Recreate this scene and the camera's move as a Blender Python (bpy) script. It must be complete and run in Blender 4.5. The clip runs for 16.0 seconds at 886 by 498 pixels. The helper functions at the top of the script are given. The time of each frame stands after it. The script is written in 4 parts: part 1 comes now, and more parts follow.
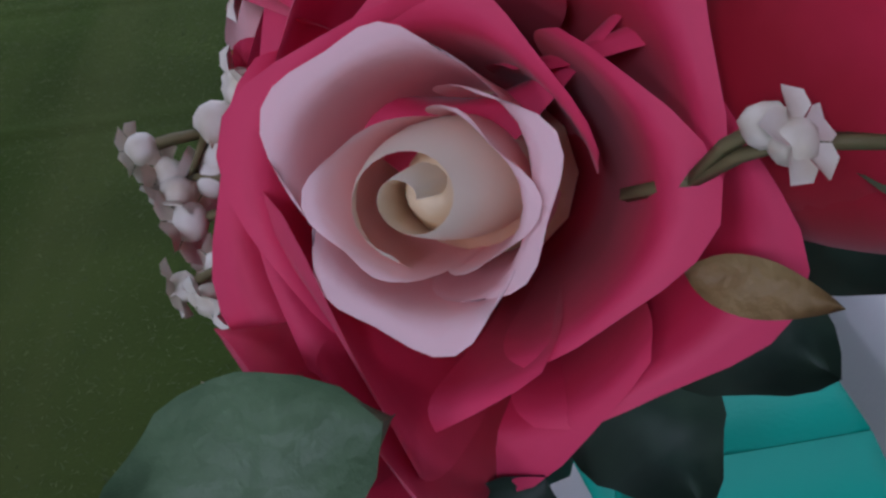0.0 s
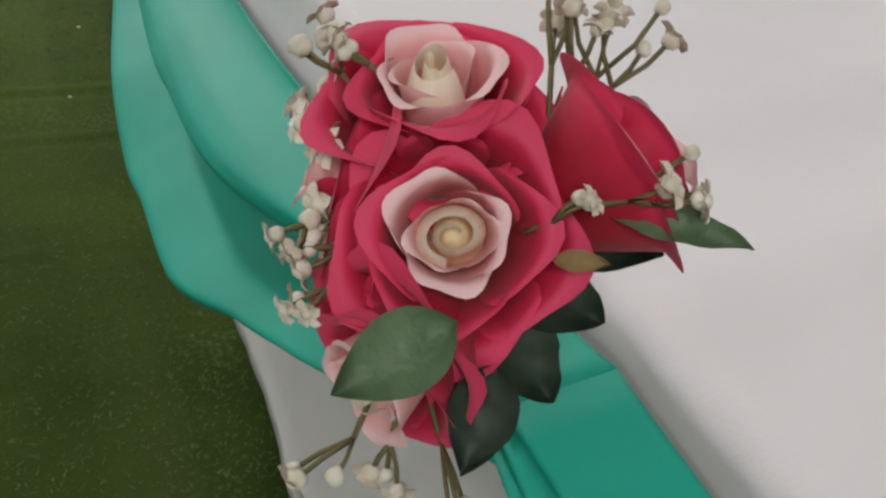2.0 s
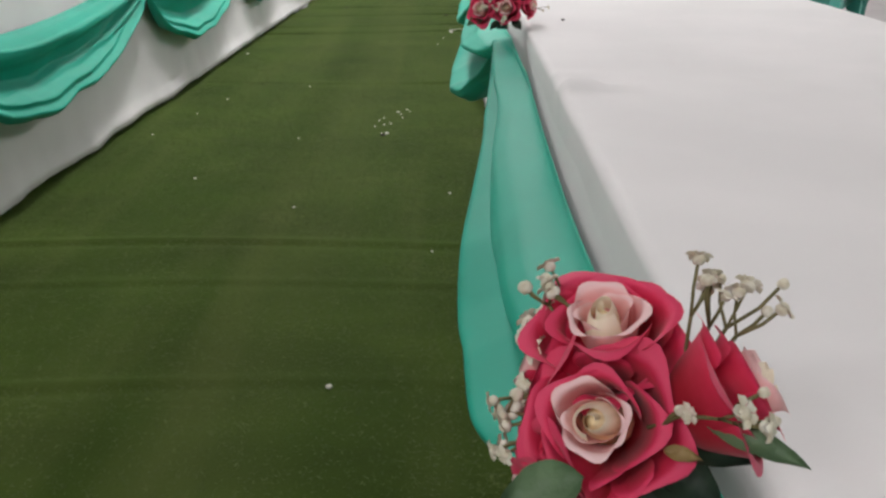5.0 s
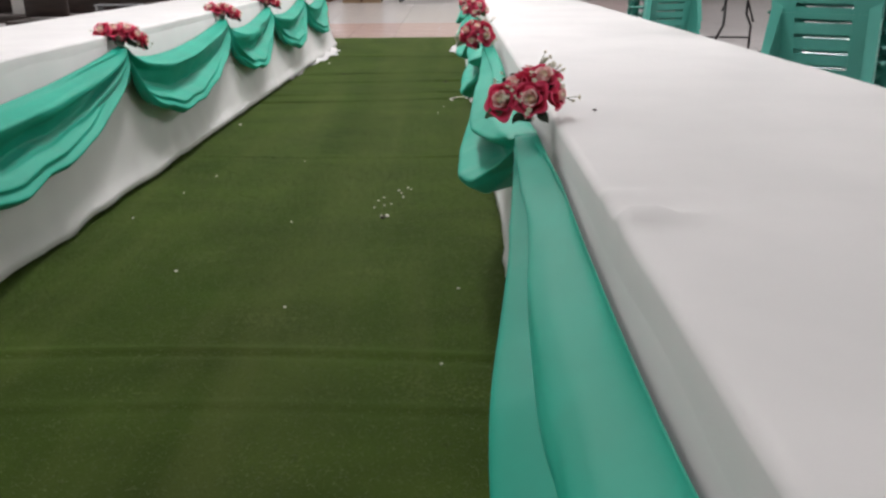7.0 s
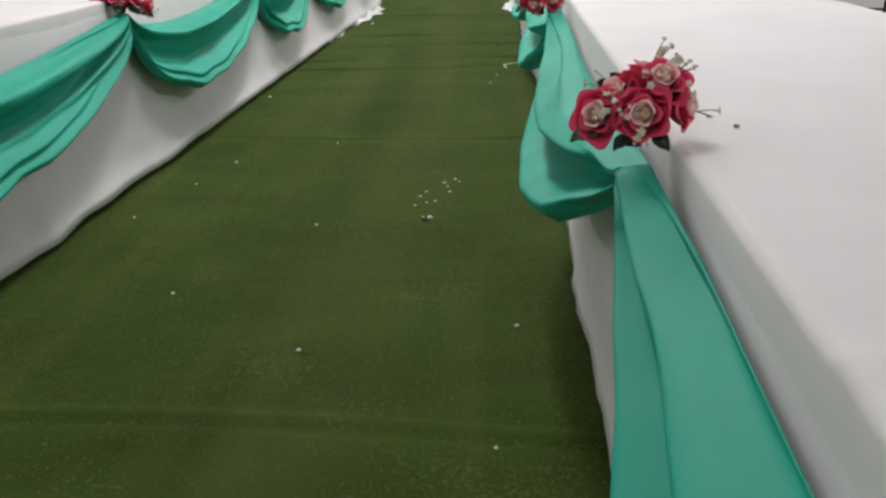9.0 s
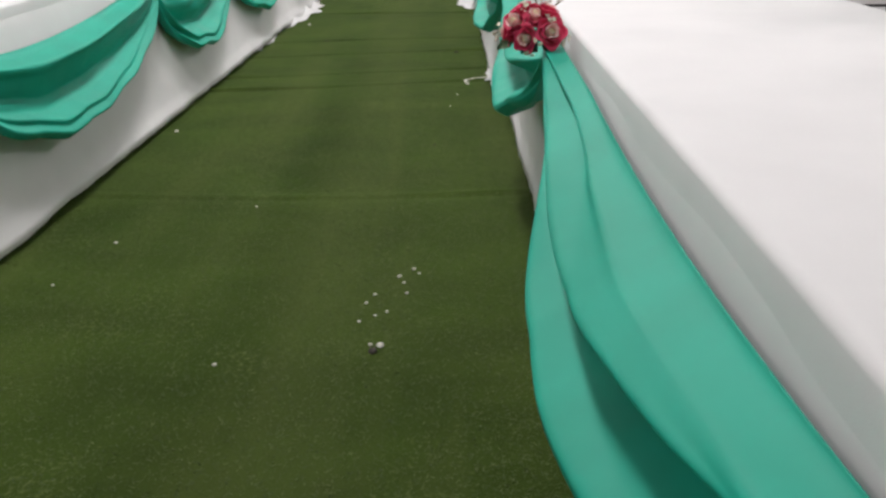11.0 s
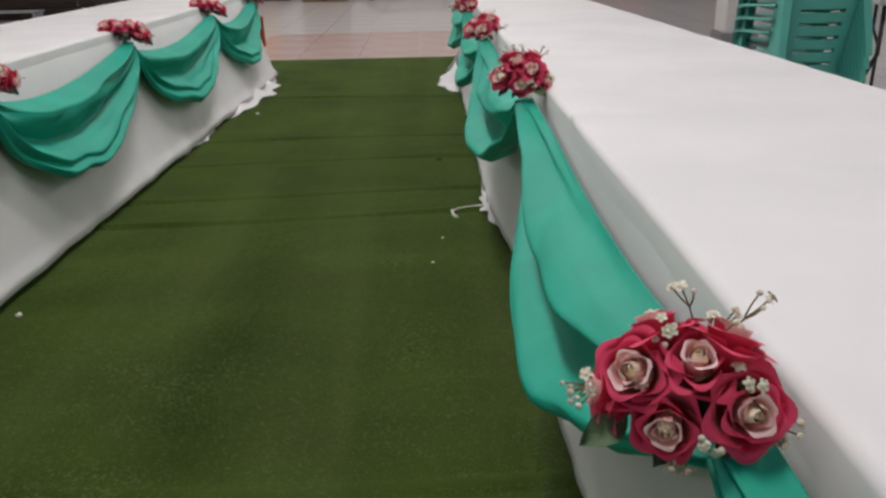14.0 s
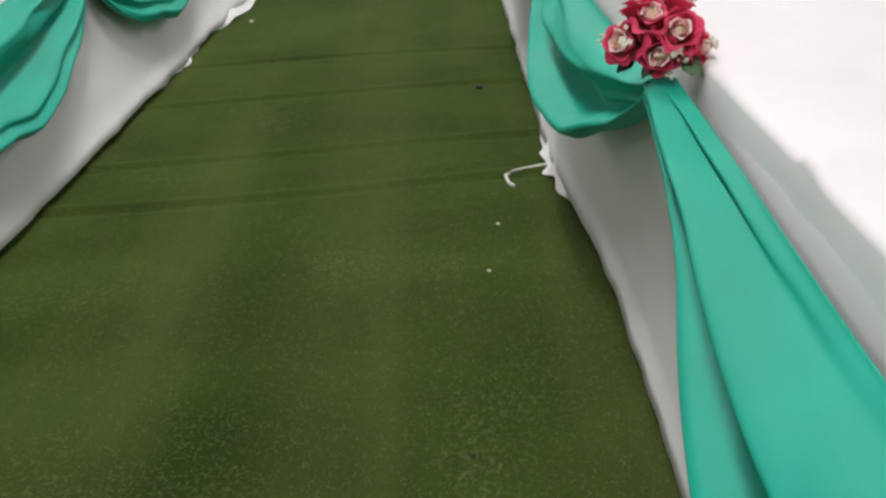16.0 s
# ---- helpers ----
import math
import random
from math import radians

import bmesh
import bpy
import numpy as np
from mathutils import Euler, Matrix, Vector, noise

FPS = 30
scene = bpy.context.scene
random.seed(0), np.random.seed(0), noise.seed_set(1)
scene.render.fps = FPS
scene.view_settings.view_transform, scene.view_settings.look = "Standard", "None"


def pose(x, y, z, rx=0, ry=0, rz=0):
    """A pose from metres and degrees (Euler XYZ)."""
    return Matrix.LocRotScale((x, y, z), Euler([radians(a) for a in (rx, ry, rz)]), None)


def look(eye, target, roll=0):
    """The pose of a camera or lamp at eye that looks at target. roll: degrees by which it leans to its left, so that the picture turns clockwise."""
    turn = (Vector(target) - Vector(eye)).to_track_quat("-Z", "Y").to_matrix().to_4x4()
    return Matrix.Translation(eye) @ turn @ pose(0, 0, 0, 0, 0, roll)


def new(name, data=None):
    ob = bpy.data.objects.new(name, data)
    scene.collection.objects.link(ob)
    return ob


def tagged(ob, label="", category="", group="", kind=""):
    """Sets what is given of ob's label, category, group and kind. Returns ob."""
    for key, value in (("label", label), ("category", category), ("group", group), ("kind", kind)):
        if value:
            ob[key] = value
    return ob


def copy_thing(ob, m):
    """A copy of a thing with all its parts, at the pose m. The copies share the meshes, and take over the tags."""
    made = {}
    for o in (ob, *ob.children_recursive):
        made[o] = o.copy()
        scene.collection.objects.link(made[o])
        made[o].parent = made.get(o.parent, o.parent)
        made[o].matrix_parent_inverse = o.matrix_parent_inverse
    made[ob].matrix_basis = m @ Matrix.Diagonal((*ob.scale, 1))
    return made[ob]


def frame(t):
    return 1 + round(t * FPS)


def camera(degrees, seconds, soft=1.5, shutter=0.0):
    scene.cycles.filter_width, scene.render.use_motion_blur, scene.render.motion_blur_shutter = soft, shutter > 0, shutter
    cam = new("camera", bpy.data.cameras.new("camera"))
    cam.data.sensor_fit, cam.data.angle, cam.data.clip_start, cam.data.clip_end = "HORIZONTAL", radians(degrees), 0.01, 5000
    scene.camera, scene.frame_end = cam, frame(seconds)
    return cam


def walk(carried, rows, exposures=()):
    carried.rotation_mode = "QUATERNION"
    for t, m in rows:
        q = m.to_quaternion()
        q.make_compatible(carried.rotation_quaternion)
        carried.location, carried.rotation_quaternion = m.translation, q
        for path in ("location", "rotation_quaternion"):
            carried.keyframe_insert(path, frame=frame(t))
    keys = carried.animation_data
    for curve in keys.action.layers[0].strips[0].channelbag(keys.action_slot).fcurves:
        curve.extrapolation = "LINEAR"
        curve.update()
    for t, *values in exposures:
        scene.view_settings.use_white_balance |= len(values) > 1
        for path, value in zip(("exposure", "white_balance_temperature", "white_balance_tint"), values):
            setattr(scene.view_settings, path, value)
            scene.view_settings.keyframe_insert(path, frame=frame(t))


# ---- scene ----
cam = camera(57.0, 16.0, soft=2.6)
PATH = [
    (0, (0.461, 0.1894, 0.9136), (0.485, 1.618, -0.484), -5.8),
    (0.5, (0.453, 0.1788, 0.9254), (0.582, 1.651, -0.432), -2.9),
    (1, (0.44, 0.1637, 0.9404), (0.835, 1.651, -0.414), 0.8),
    (1.5, (0.4224, 0.1375, 0.9595), (0.995, 1.605, -0.315), 3.0),
    (2, (0.38, 0.097, 0.974), (1.109, 1.579, -0.155), 5.2),
    (2.5, (0.34, 0.054, 0.986), (1.061, 1.541, -0.14), 3.0),
    (3, (0.361, 0.036, 0.992), (0.9, 1.597, -0.137), 1.5),
    (3.5, (0.389, -0.009, 1.03), (0.589, 1.732, 0.065), 0.1),
    (4, (0.394, -0.027, 1.056), (0.452, 1.78, 0.2), -0.9),
    (4.2, (0.395, -0.028, 1.056), (0.43, 1.799, 0.241), -0.6),
    (6.3, (0.418, 0.126, 1.054), (0.333, 1.951, 0.242), -1.4),
    (6.5, (0.397, 0.215, 1.038), (0.354, 2.047, 0.238), -1.5),
    (7, (0.361, 0.316, 1.075), (0.339, 2.194, 0.387), -0.6),
    (7.5, (0.354, 0.441, 1.082), (0.275, 2.32, 0.402), -0.8),
    (8, (0.357, 0.587, 1.083), (0.212, 2.452, 0.376), -1.6),
    (8.2, (0.351, 0.642, 1.074), (0.194, 2.499, 0.349), -1.7),
    (10.3, (0.314, 1.554, 1.046), (0.267, 3.376, 0.222), -1.6),
    (10.5, (0.295, 1.668, 1.051), (0.27, 3.493, 0.232), -2.0),
    (11, (0.273, 1.878, 1.066), (0.247, 3.699, 0.241), -1.5),
    (11.5, (0.297, 2.147, 1.081), (0.205, 3.972, 0.269), -2.4),
    (12, (0.277, 2.364, 1.104), (0.163, 4.229, 0.392), -2.6),
    (12.5, (0.23, 2.604, 1.111), (0.177, 4.489, 0.446), -2.8),
    (13, (0.23, 2.824, 1.103), (0.163, 4.714, 0.452), -2.1),
    (13.5, (0.27, 3.046, 1.117), (0.222, 4.937, 0.468), -1.7),
    (14, (0.268, 3.279, 1.087), (0.295, 5.146, 0.372), -1.2),
    (14.5, (0.243, 3.489, 1.086), (0.272, 5.328, 0.299), -1.7),
    (15, (0.251, 3.713, 1.063), (0.232, 5.524, 0.216), -2.1),
    (15.5, (0.248, 3.92, 1.067), (0.185, 5.688, 0.135), -2.2),
    (16, (0.19, 4.179, 1.104), (0.157, 5.912, 0.108), -3.5),
]
EXPOSURES = [(0.0, -0.15, 5200, 26), (0.5, -0.45, 4500, 14), (1.0, -0.1, 5400, 13), (1.5, 0.2, 6300, 10), (2.0, 0.25, 6500, 10), (2.5, 0.05, 6500, 10), (3.0, 0.15, 6500, 10), (3.5, 0.25, 6500, 10), (4.0, 0.3, 6500, 10), (6.5, 0.1, 6500, 10), (7.0, 0.1, 6500, 10), (8.0, -0.05, 6500, 10), (10.4, 0.08, 6500, 10), (11.5, -0.08, 6500, 10), (12.0, -0.18, 6500, 10), (14.5, -0.5, 6500, 10), (16.0, -0.1, 6500, 10)]
walk(cam, [(t, look(eye, target, roll)) for t, eye, target, roll in PATH], EXPOSURES)

# ---- light ----
world = bpy.data.worlds.new("hall_air")
scene.world = world
world.use_nodes = True
world.node_tree.nodes["Background"].inputs[0].default_value = (0.9, 0.95, 1.0, 1)
world.node_tree.nodes["Background"].inputs[1].default_value = 0.05
LAMP_POWER = 42.0
CEILING = 3.6
# unseen fixtures, placed for brightness; the last two added to lift the far wall
LAMP_SPOTS = [(-2.0, -2.7, 1.1), (-0.7, -2.7, 1.2), (-0.25, 4.0, 1.3), (-0.25, 6.4, 1.1), (-0.25, 8.9, 1.0), (-0.25, 12.0, 1.1), (-0.25, 16.0, 1.2), (-5.2, 3.5, 1.0), (-5.2, 10.0, 1.2), (-5.2, 13.2, 2.2), (4.4, 3.5, 1.6), (4.4, 10.0, 1.9), (4.4, 16.0, 1.2), (-3.6, 20.0, 1.4), (1.6, 20.6, 1.4)]


# ---- materials ----
def material(name, colour, rough=0.6, colour2=None, scale=20.0, detail=4.0, bump=0.0, bump_scale=60.0, metal=0.0, sheen=0.0, stretch=(1, 1, 1), coat=0.0, lo=0.35, hi=0.65, coords="Object"):
    """A surface whose colour drifts between two tones, with a fine relief."""
    m = bpy.data.materials.new(name)
    m.use_nodes = True
    n, l = m.node_tree.nodes, m.node_tree.links
    b = n["Principled BSDF"]
    b.inputs["Roughness"].default_value = rough
    b.inputs["Metallic"].default_value = metal
    b.inputs["Sheen Weight"].default_value = sheen
    b.inputs["Coat Weight"].default_value = coat
    tc = n.new("ShaderNodeTexCoord")
    mp = n.new("ShaderNodeMapping")
    mp.inputs["Scale"].default_value = stretch
    l.new(tc.outputs[coords], mp.inputs[0])
    a = n.new("ShaderNodeTexNoise")
    a.inputs["Scale"].default_value, a.inputs["Detail"].default_value = scale, detail
    l.new(mp.outputs[0], a.inputs[0])
    ramp = n.new("ShaderNodeValToRGB")
    ramp.color_ramp.elements[0].position, ramp.color_ramp.elements[1].position = lo, hi
    ramp.color_ramp.elements[0].color = (*colour, 1)
    ramp.color_ramp.elements[1].color = (*(colour2 or colour), 1)
    l.new(a.outputs[0], ramp.inputs[0])
    l.new(ramp.outputs[0], b.inputs["Base Color"])
    if bump:
        f = n.new("ShaderNodeTexNoise")
        f.inputs["Scale"].default_value, f.inputs["Detail"].default_value = bump_scale, 5
        l.new(mp.outputs[0], f.inputs[0])
        bp = n.new("ShaderNodeBump")
        bp.inputs["Strength"].default_value, bp.inputs["Distance"].default_value = bump, 0.01
        l.new(f.outputs[0], bp.inputs["Height"])
        l.new(bp.outputs[0], b.inputs["Normal"])
    return m


def petal_material(name, base, middle, rim):
    """Dyed silk: the tone runs from the petal's base to its rim, with faint veins."""
    m = material(name, base, 0.62, sheen=0.15)
    n, l = m.node_tree.nodes, m.node_tree.links
    b = n["Principled BSDF"]
    at = n.new("ShaderNodeUVMap")
    sx = n.new("ShaderNodeSeparateXYZ")
    l.new(at.outputs[0], sx.inputs[0])
    nz = n.new("ShaderNodeTexNoise")
    nz.inputs["Scale"].default_value = 7.0
    l.new(at.outputs[0], nz.inputs[0])
    mx = n.new("ShaderNodeMath")
    mx.operation = "MULTIPLY_ADD"
    l.new(nz.outputs[0], mx.inputs[0])
    mx.inputs[1].default_value = 0.22
    l.new(sx.outputs[1], mx.inputs[2])
    r = n.new("ShaderNodeValToRGB")
    e = r.color_ramp.elements
    e[0].position, e[0].color = 0.38, (*base, 1)
    e[1].position, e[1].color = 1.12, (*rim, 1)
    k = e.new(0.76)
    k.color = (*middle, 1)
    e[-1].position = 1.0
    l.new(mx.outputs[0], r.inputs[0])
    l.new(r.outputs[0], b.inputs["Base Color"])
    tr = n.new("ShaderNodeBsdfTranslucent")
    l.new(r.outputs[0], tr.inputs[0])
    mix = n.new("ShaderNodeMixShader")
    mix.inputs[0].default_value = 0.22
    l.new(b.outputs[0], mix.inputs[1])
    l.new(tr.outputs[0], mix.inputs[2])
    l.new(mix.outputs[0], n["Material Output"].inputs[0])
    return m


def grass_material():
    m = material("artificial_turf", (0.025, 0.047, 0.005), 0.9, (0.047, 0.073, 0.012), scale=1.6, detail=8, bump=0.25, bump_scale=260.0, lo=0.3, hi=0.72)
    n, l = m.node_tree.nodes, m.node_tree.links
    b = n["Principled BSDF"]
    b.inputs["Specular IOR Level"].default_value = 0.12
    b.inputs["Sheen Weight"].default_value = 0.2
    b.inputs["Sheen Tint"].default_value = (0.28, 0.48, 0.10, 1)
    old = b.inputs["Base Color"].links[0].from_socket
    tc = n.new("ShaderNodeTexCoord")
    f = n.new("ShaderNodeTexNoise")
    f.inputs["Scale"].default_value, f.inputs["Detail"].default_value = 170.0, 3
    l.new(tc.outputs["Object"], f.inputs[0])
    mp = n.new("ShaderNodeMapping")
    mp.inputs["Scale"].default_value = (1.1, 2.4, 1)
    l.new(tc.outputs["Object"], mp.inputs[0])
    w = n.new("ShaderNodeTexNoise")
    w.inputs["Scale"].default_value, w.inputs["Detail"].default_value = 1.4, 3
    l.new(mp.outputs[0], w.inputs[0])
    add = n.new("ShaderNodeMath")
    add.operation = "ADD"
    grain = n.new("ShaderNodeMath")
    grain.operation = "MULTIPLY"
    grain.inputs[1].default_value = 0.4
    l.new(f.outputs[0], grain.inputs[0])
    l.new(grain.outputs[0], add.inputs[0])
    l.new(w.outputs[0], add.inputs[1])
    rg = n.new("ShaderNodeMapRange")
    rg.inputs[1].default_value, rg.inputs[2].default_value = 0.50, 0.90
    rg.inputs[3].default_value, rg.inputs[4].default_value = 0.74, 1.28
    l.new(add.outputs[0], rg.inputs[0])
    mul = n.new("ShaderNodeVectorMath")
    mul.operation = "SCALE"
    l.new(old, mul.inputs[0])
    l.new(rg.outputs[0], mul.inputs["Scale"])
    # paler stripes along the aisle and patches of bleached fibre
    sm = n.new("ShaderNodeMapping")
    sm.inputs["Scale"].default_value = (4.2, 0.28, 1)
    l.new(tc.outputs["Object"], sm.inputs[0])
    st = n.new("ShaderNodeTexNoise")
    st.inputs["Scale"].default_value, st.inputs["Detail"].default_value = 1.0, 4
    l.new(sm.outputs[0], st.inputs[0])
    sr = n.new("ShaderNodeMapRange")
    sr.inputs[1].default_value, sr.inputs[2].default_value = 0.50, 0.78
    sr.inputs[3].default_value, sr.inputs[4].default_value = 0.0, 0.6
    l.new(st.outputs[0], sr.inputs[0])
    # the lamps' pale streak down the aisle's middle, put into the colour
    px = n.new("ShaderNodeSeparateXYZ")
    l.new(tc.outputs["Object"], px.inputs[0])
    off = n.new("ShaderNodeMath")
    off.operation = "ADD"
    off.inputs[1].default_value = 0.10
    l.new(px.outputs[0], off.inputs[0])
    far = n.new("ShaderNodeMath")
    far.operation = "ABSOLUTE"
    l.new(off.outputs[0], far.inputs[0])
    lamp_streak = n.new("ShaderNodeMapRange")
    lamp_streak.interpolation_type = "SMOOTHSTEP"
    lamp_streak.inputs[1].default_value, lamp_streak.inputs[2].default_value = 0.02, 0.24
    lamp_streak.inputs[3].default_value, lamp_streak.inputs[4].default_value = 0.24, 0.0
    l.new(far.outputs[0], lamp_streak.inputs[0])
    streaks = n.new("ShaderNodeMath")
    streaks.operation = "ADD"
    l.new(sr.outputs[0], streaks.inputs[0])
    l.new(lamp_streak.outputs[0], streaks.inputs[1])
    streaked = n.new("ShaderNodeMix")
    streaked.data_type = "RGBA"
    streaked.inputs["B"].default_value = (0.088, 0.108, 0.030, 1)
    l.new(streaks.outputs[0], streaked.inputs["Factor"])
    l.new(mul.outputs[0], streaked.inputs["A"])
    big = n.new("ShaderNodeTexNoise")
    big.inputs["Scale"].default_value, big.inputs["Detail"].default_value = 2.6, 5
    l.new(tc.outputs["Object"], big.inputs[0])
    tiny = n.new("ShaderNodeTexNoise")
    tiny.inputs["Scale"].default_value, tiny.inputs["Detail"].default_value = 75.0, 2
    l.new(tc.outputs["Object"], tiny.inputs[0])
    both = n.new("ShaderNodeMath")
    both.operation = "ADD"
    l.new(big.outputs[0], both.inputs[0])
    l.new(tiny.outputs[0], both.inputs[1])
    fr = n.new("ShaderNodeMapRange")
    fr.inputs[1].default_value, fr.inputs[2].default_value = 1.16, 1.36
    fr.inputs[3].default_value, fr.inputs[4].default_value = 0.0, 0.45
    l.new(both.outputs[0], fr.inputs[0])
    pale = n.new("ShaderNodeMix")
    pale.data_type = "RGBA"
    pale.inputs["B"].default_value = (0.15, 0.18, 0.06, 1)
    l.new(fr.outputs[0], pale.inputs["Factor"])
    l.new(streaked.outputs["Result"], pale.inputs["A"])
    l.new(pale.outputs["Result"], b.inputs["Base Color"])
    return m


M_CLOTH = material("white_tablecloth", (0.74, 0.73, 0.73), 0.75, (0.8, 0.785, 0.785), scale=3.0, bump=0.05, bump_scale=500, sheen=0.1)
M_TEAL = material("teal_satin", (0.0, 0.330, 0.228), 0.6, (0.0, 0.385, 0.268), scale=5.0, bump=0.06, bump_scale=700)
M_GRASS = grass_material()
M_BLADE = material("turf_blades", (0.040, 0.068, 0.009), 0.8, (0.105, 0.138, 0.036), scale=45.0)
M_OUTER = petal_material("crimson_petal", (0.42, 0.004, 0.022), (0.67, 0.017, 0.074), (0.82, 0.055, 0.155))
M_MID = petal_material("pink_petal", (0.92, 0.34, 0.33), (0.97, 0.54, 0.52), (0.98, 0.70, 0.70))
M_HEART = petal_material("cream_petal", (0.95, 0.66, 0.38), (0.97, 0.84, 0.60), (0.98, 0.89, 0.72))
M_CORE = material("rose_heart", (0.90, 0.66, 0.34), 0.65, (0.96, 0.82, 0.56), scale=120)
M_LEAF = material("rose_leaf", (0.075, 0.135, 0.065), 0.55, (0.12, 0.20, 0.10), scale=40, bump=0.2, bump_scale=150)
M_DRYLEAF = material("dry_leaf", (0.20, 0.13, 0.045), 0.6, (0.30, 0.21, 0.08), scale=40, bump=0.2, bump_scale=150)
# leaf green darkened further, to carry the shade behind the blooms
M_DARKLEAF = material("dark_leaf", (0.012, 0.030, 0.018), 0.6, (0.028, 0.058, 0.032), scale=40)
M_STEM = material("sprig_stem", (0.12, 0.11, 0.04), 0.7, (0.2, 0.17, 0.07), scale=90)
M_BUD = material("sprig_blossom", (0.62, 0.57, 0.42), 0.7, (0.8, 0.78, 0.68), scale=120)
M_WALL = material("hall_wall", (0.70, 0.69, 0.67), 0.8, (0.76, 0.75, 0.73), scale=0.8, bump=0.1)
M_CEIL = material("hall_ceiling", (0.72, 0.72, 0.7), 0.85, (0.78, 0.78, 0.76), scale=1.5)
M_TILE = material("pale_floor_tile", (0.60, 0.575, 0.57), 0.22, (0.66, 0.64, 0.63), scale=2.0, coat=0.2)
M_PINK = material("pink_floor_tile", (0.56, 0.40, 0.375), 0.22, (0.62, 0.46, 0.43), scale=2.5, coat=0.2)
M_GREYTILE = material("grey_floor_tile", (0.36, 0.345, 0.345), 0.3, (0.42, 0.40, 0.40), scale=2.0)
M_GROUT = material("grout", (0.26, 0.25, 0.24), 0.85, (0.3, 0.29, 0.28), scale=8)
M_CHAIR = material("green_plastic", (0.085, 0.41, 0.335), 0.35, (0.095, 0.45, 0.37), scale=6, coat=0.15)
M_BLACK = material("black_metal", (0.015, 0.015, 0.016), 0.45, (0.03, 0.03, 0.03), scale=30)
M_DARKWOOD = material("dark_wood", (0.018, 0.010, 0.008), 0.5, (0.035, 0.02, 0.015), scale=4, stretch=(1, 6, 6))
M_CARD = material("cardboard", (0.26, 0.18, 0.11), 0.85, (0.33, 0.235, 0.15), scale=5)
M_CREAM = material("cream_cloth", (0.62, 0.58, 0.48), 0.8, (0.7, 0.66, 0.57), scale=6)
M_ORANGE = material("orange_paint", (0.42, 0.06, 0.015), 0.45, (0.5, 0.08, 0.02), scale=5)
M_RED = material("red_fabric", (0.46, 0.012, 0.022), 0.7, (0.54, 0.02, 0.03), scale=5)
M_GREEN = material("green_fabric", (0.02, 0.16, 0.07), 0.7, (0.03, 0.2, 0.09), scale=5)
M_GOLD = material("gold_paint", (0.55, 0.27, 0.02), 0.4, (0.64, 0.34, 0.04), scale=12, metal=0.3)
M_PLASTIC = material("white_plastic", (0.72, 0.72, 0.71), 0.35, (0.78, 0.78, 0.77), scale=5)
M_GREY = material("grey_metal", (0.16, 0.165, 0.17), 0.45, (0.22, 0.225, 0.23), scale=6)
M_BROWN = material("brown_wood", (0.12, 0.05, 0.03), 0.55, (0.18, 0.08, 0.05), scale=8)
M_PAPER = material("paper_scrap", (0.62, 0.6, 0.52), 0.8, (0.75, 0.73, 0.66), scale=80)
M_DIRT = material("dirt_crumb", (0.03, 0.025, 0.02), 0.9, (0.06, 0.05, 0.04), scale=80)
M_GLASS = material("pale_glassware", (0.6, 0.6, 0.58), 0.15, (0.7, 0.7, 0.68), scale=20)
M_TUBE = bpy.data.materials.new("lamp_tube")
M_TUBE.use_nodes = True
M_TUBE.node_tree.nodes["Principled BSDF"].inputs["Emission Color"].default_value = (1, 0.98, 0.95, 1)
M_TUBE.node_tree.nodes["Principled BSDF"].inputs["Emission Strength"].default_value = 6.0


# ---- building helpers ----
def part(name, bm, mat, parent=None, label="", smooth=True):
    me = bpy.data.meshes.new(name)
    bm.normal_update()
    bm.to_mesh(me)
    bm.free()
    if smooth:
        me.shade_smooth()
    me.materials.append(mat)
    ob = new(name, me)
    if parent is not None:
        ob.parent = parent
    if label:
        ob["label"] = label
    return ob


def thing(name, label, category, x=0.0, y=0.0, z=0.0, turn=0.0, group="", kind=""):
    e = new(name)
    e.empty_display_size = 0.05
    e.matrix_basis = pose(x, y, z, 0, 0, turn)
    return tagged(e, label, category, group, kind)


def box(bm, x0, x1, y0, y1, z0, z1, bevel=0.0, m=None):
    r = bmesh.ops.create_cube(bm, size=1.0)
    vs = r["verts"]
    for v in vs:
        v.co = Vector(((x0 + x1) / 2 + v.co.x * (x1 - x0), (y0 + y1) / 2 + v.co.y * (y1 - y0), (z0 + z1) / 2 + v.co.z * (z1 - z0)))
    if bevel:
        es = list({e for v in vs for e in v.link_edges})
        out = bmesh.ops.bevel(bm, geom=es, offset=bevel, segments=2, affect="EDGES", profile=0.5)
        vs = list({v for f in out["faces"] for v in f.verts} | {v for v in vs if v.is_valid})
    if m is not None:
        for v in vs:
            v.co = m @ v.co
    return bm


def tube(bm, points, radius, sides=6, taper=1.0):
    """A round bar along points."""
    rings = []
    pts = [Vector(p) for p in points]
    for i, p in enumerate(pts):
        d = (pts[min(i + 1, len(pts) - 1)] - pts[max(i - 1, 0)]).normalized()
        a = d.orthogonal().normalized()
        b = d.cross(a)
        r = radius * (1 + (taper - 1) * i / max(1, len(pts) - 1))
        rings.append([bm.verts.new(p + r * (math.cos(2 * math.pi * k / sides) * a + math.sin(2 * math.pi * k / sides) * b)) for k in range(sides)])
    for r0, r1 in zip(rings, rings[1:]):
        for k in range(sides):
            bm.faces.new((r0[k], r0[(k + 1) % sides], r1[(k + 1) % sides], r1[k]))
    bm.faces.new(rings[0][::-1])
    bm.faces.new(rings[-1])
    return bm


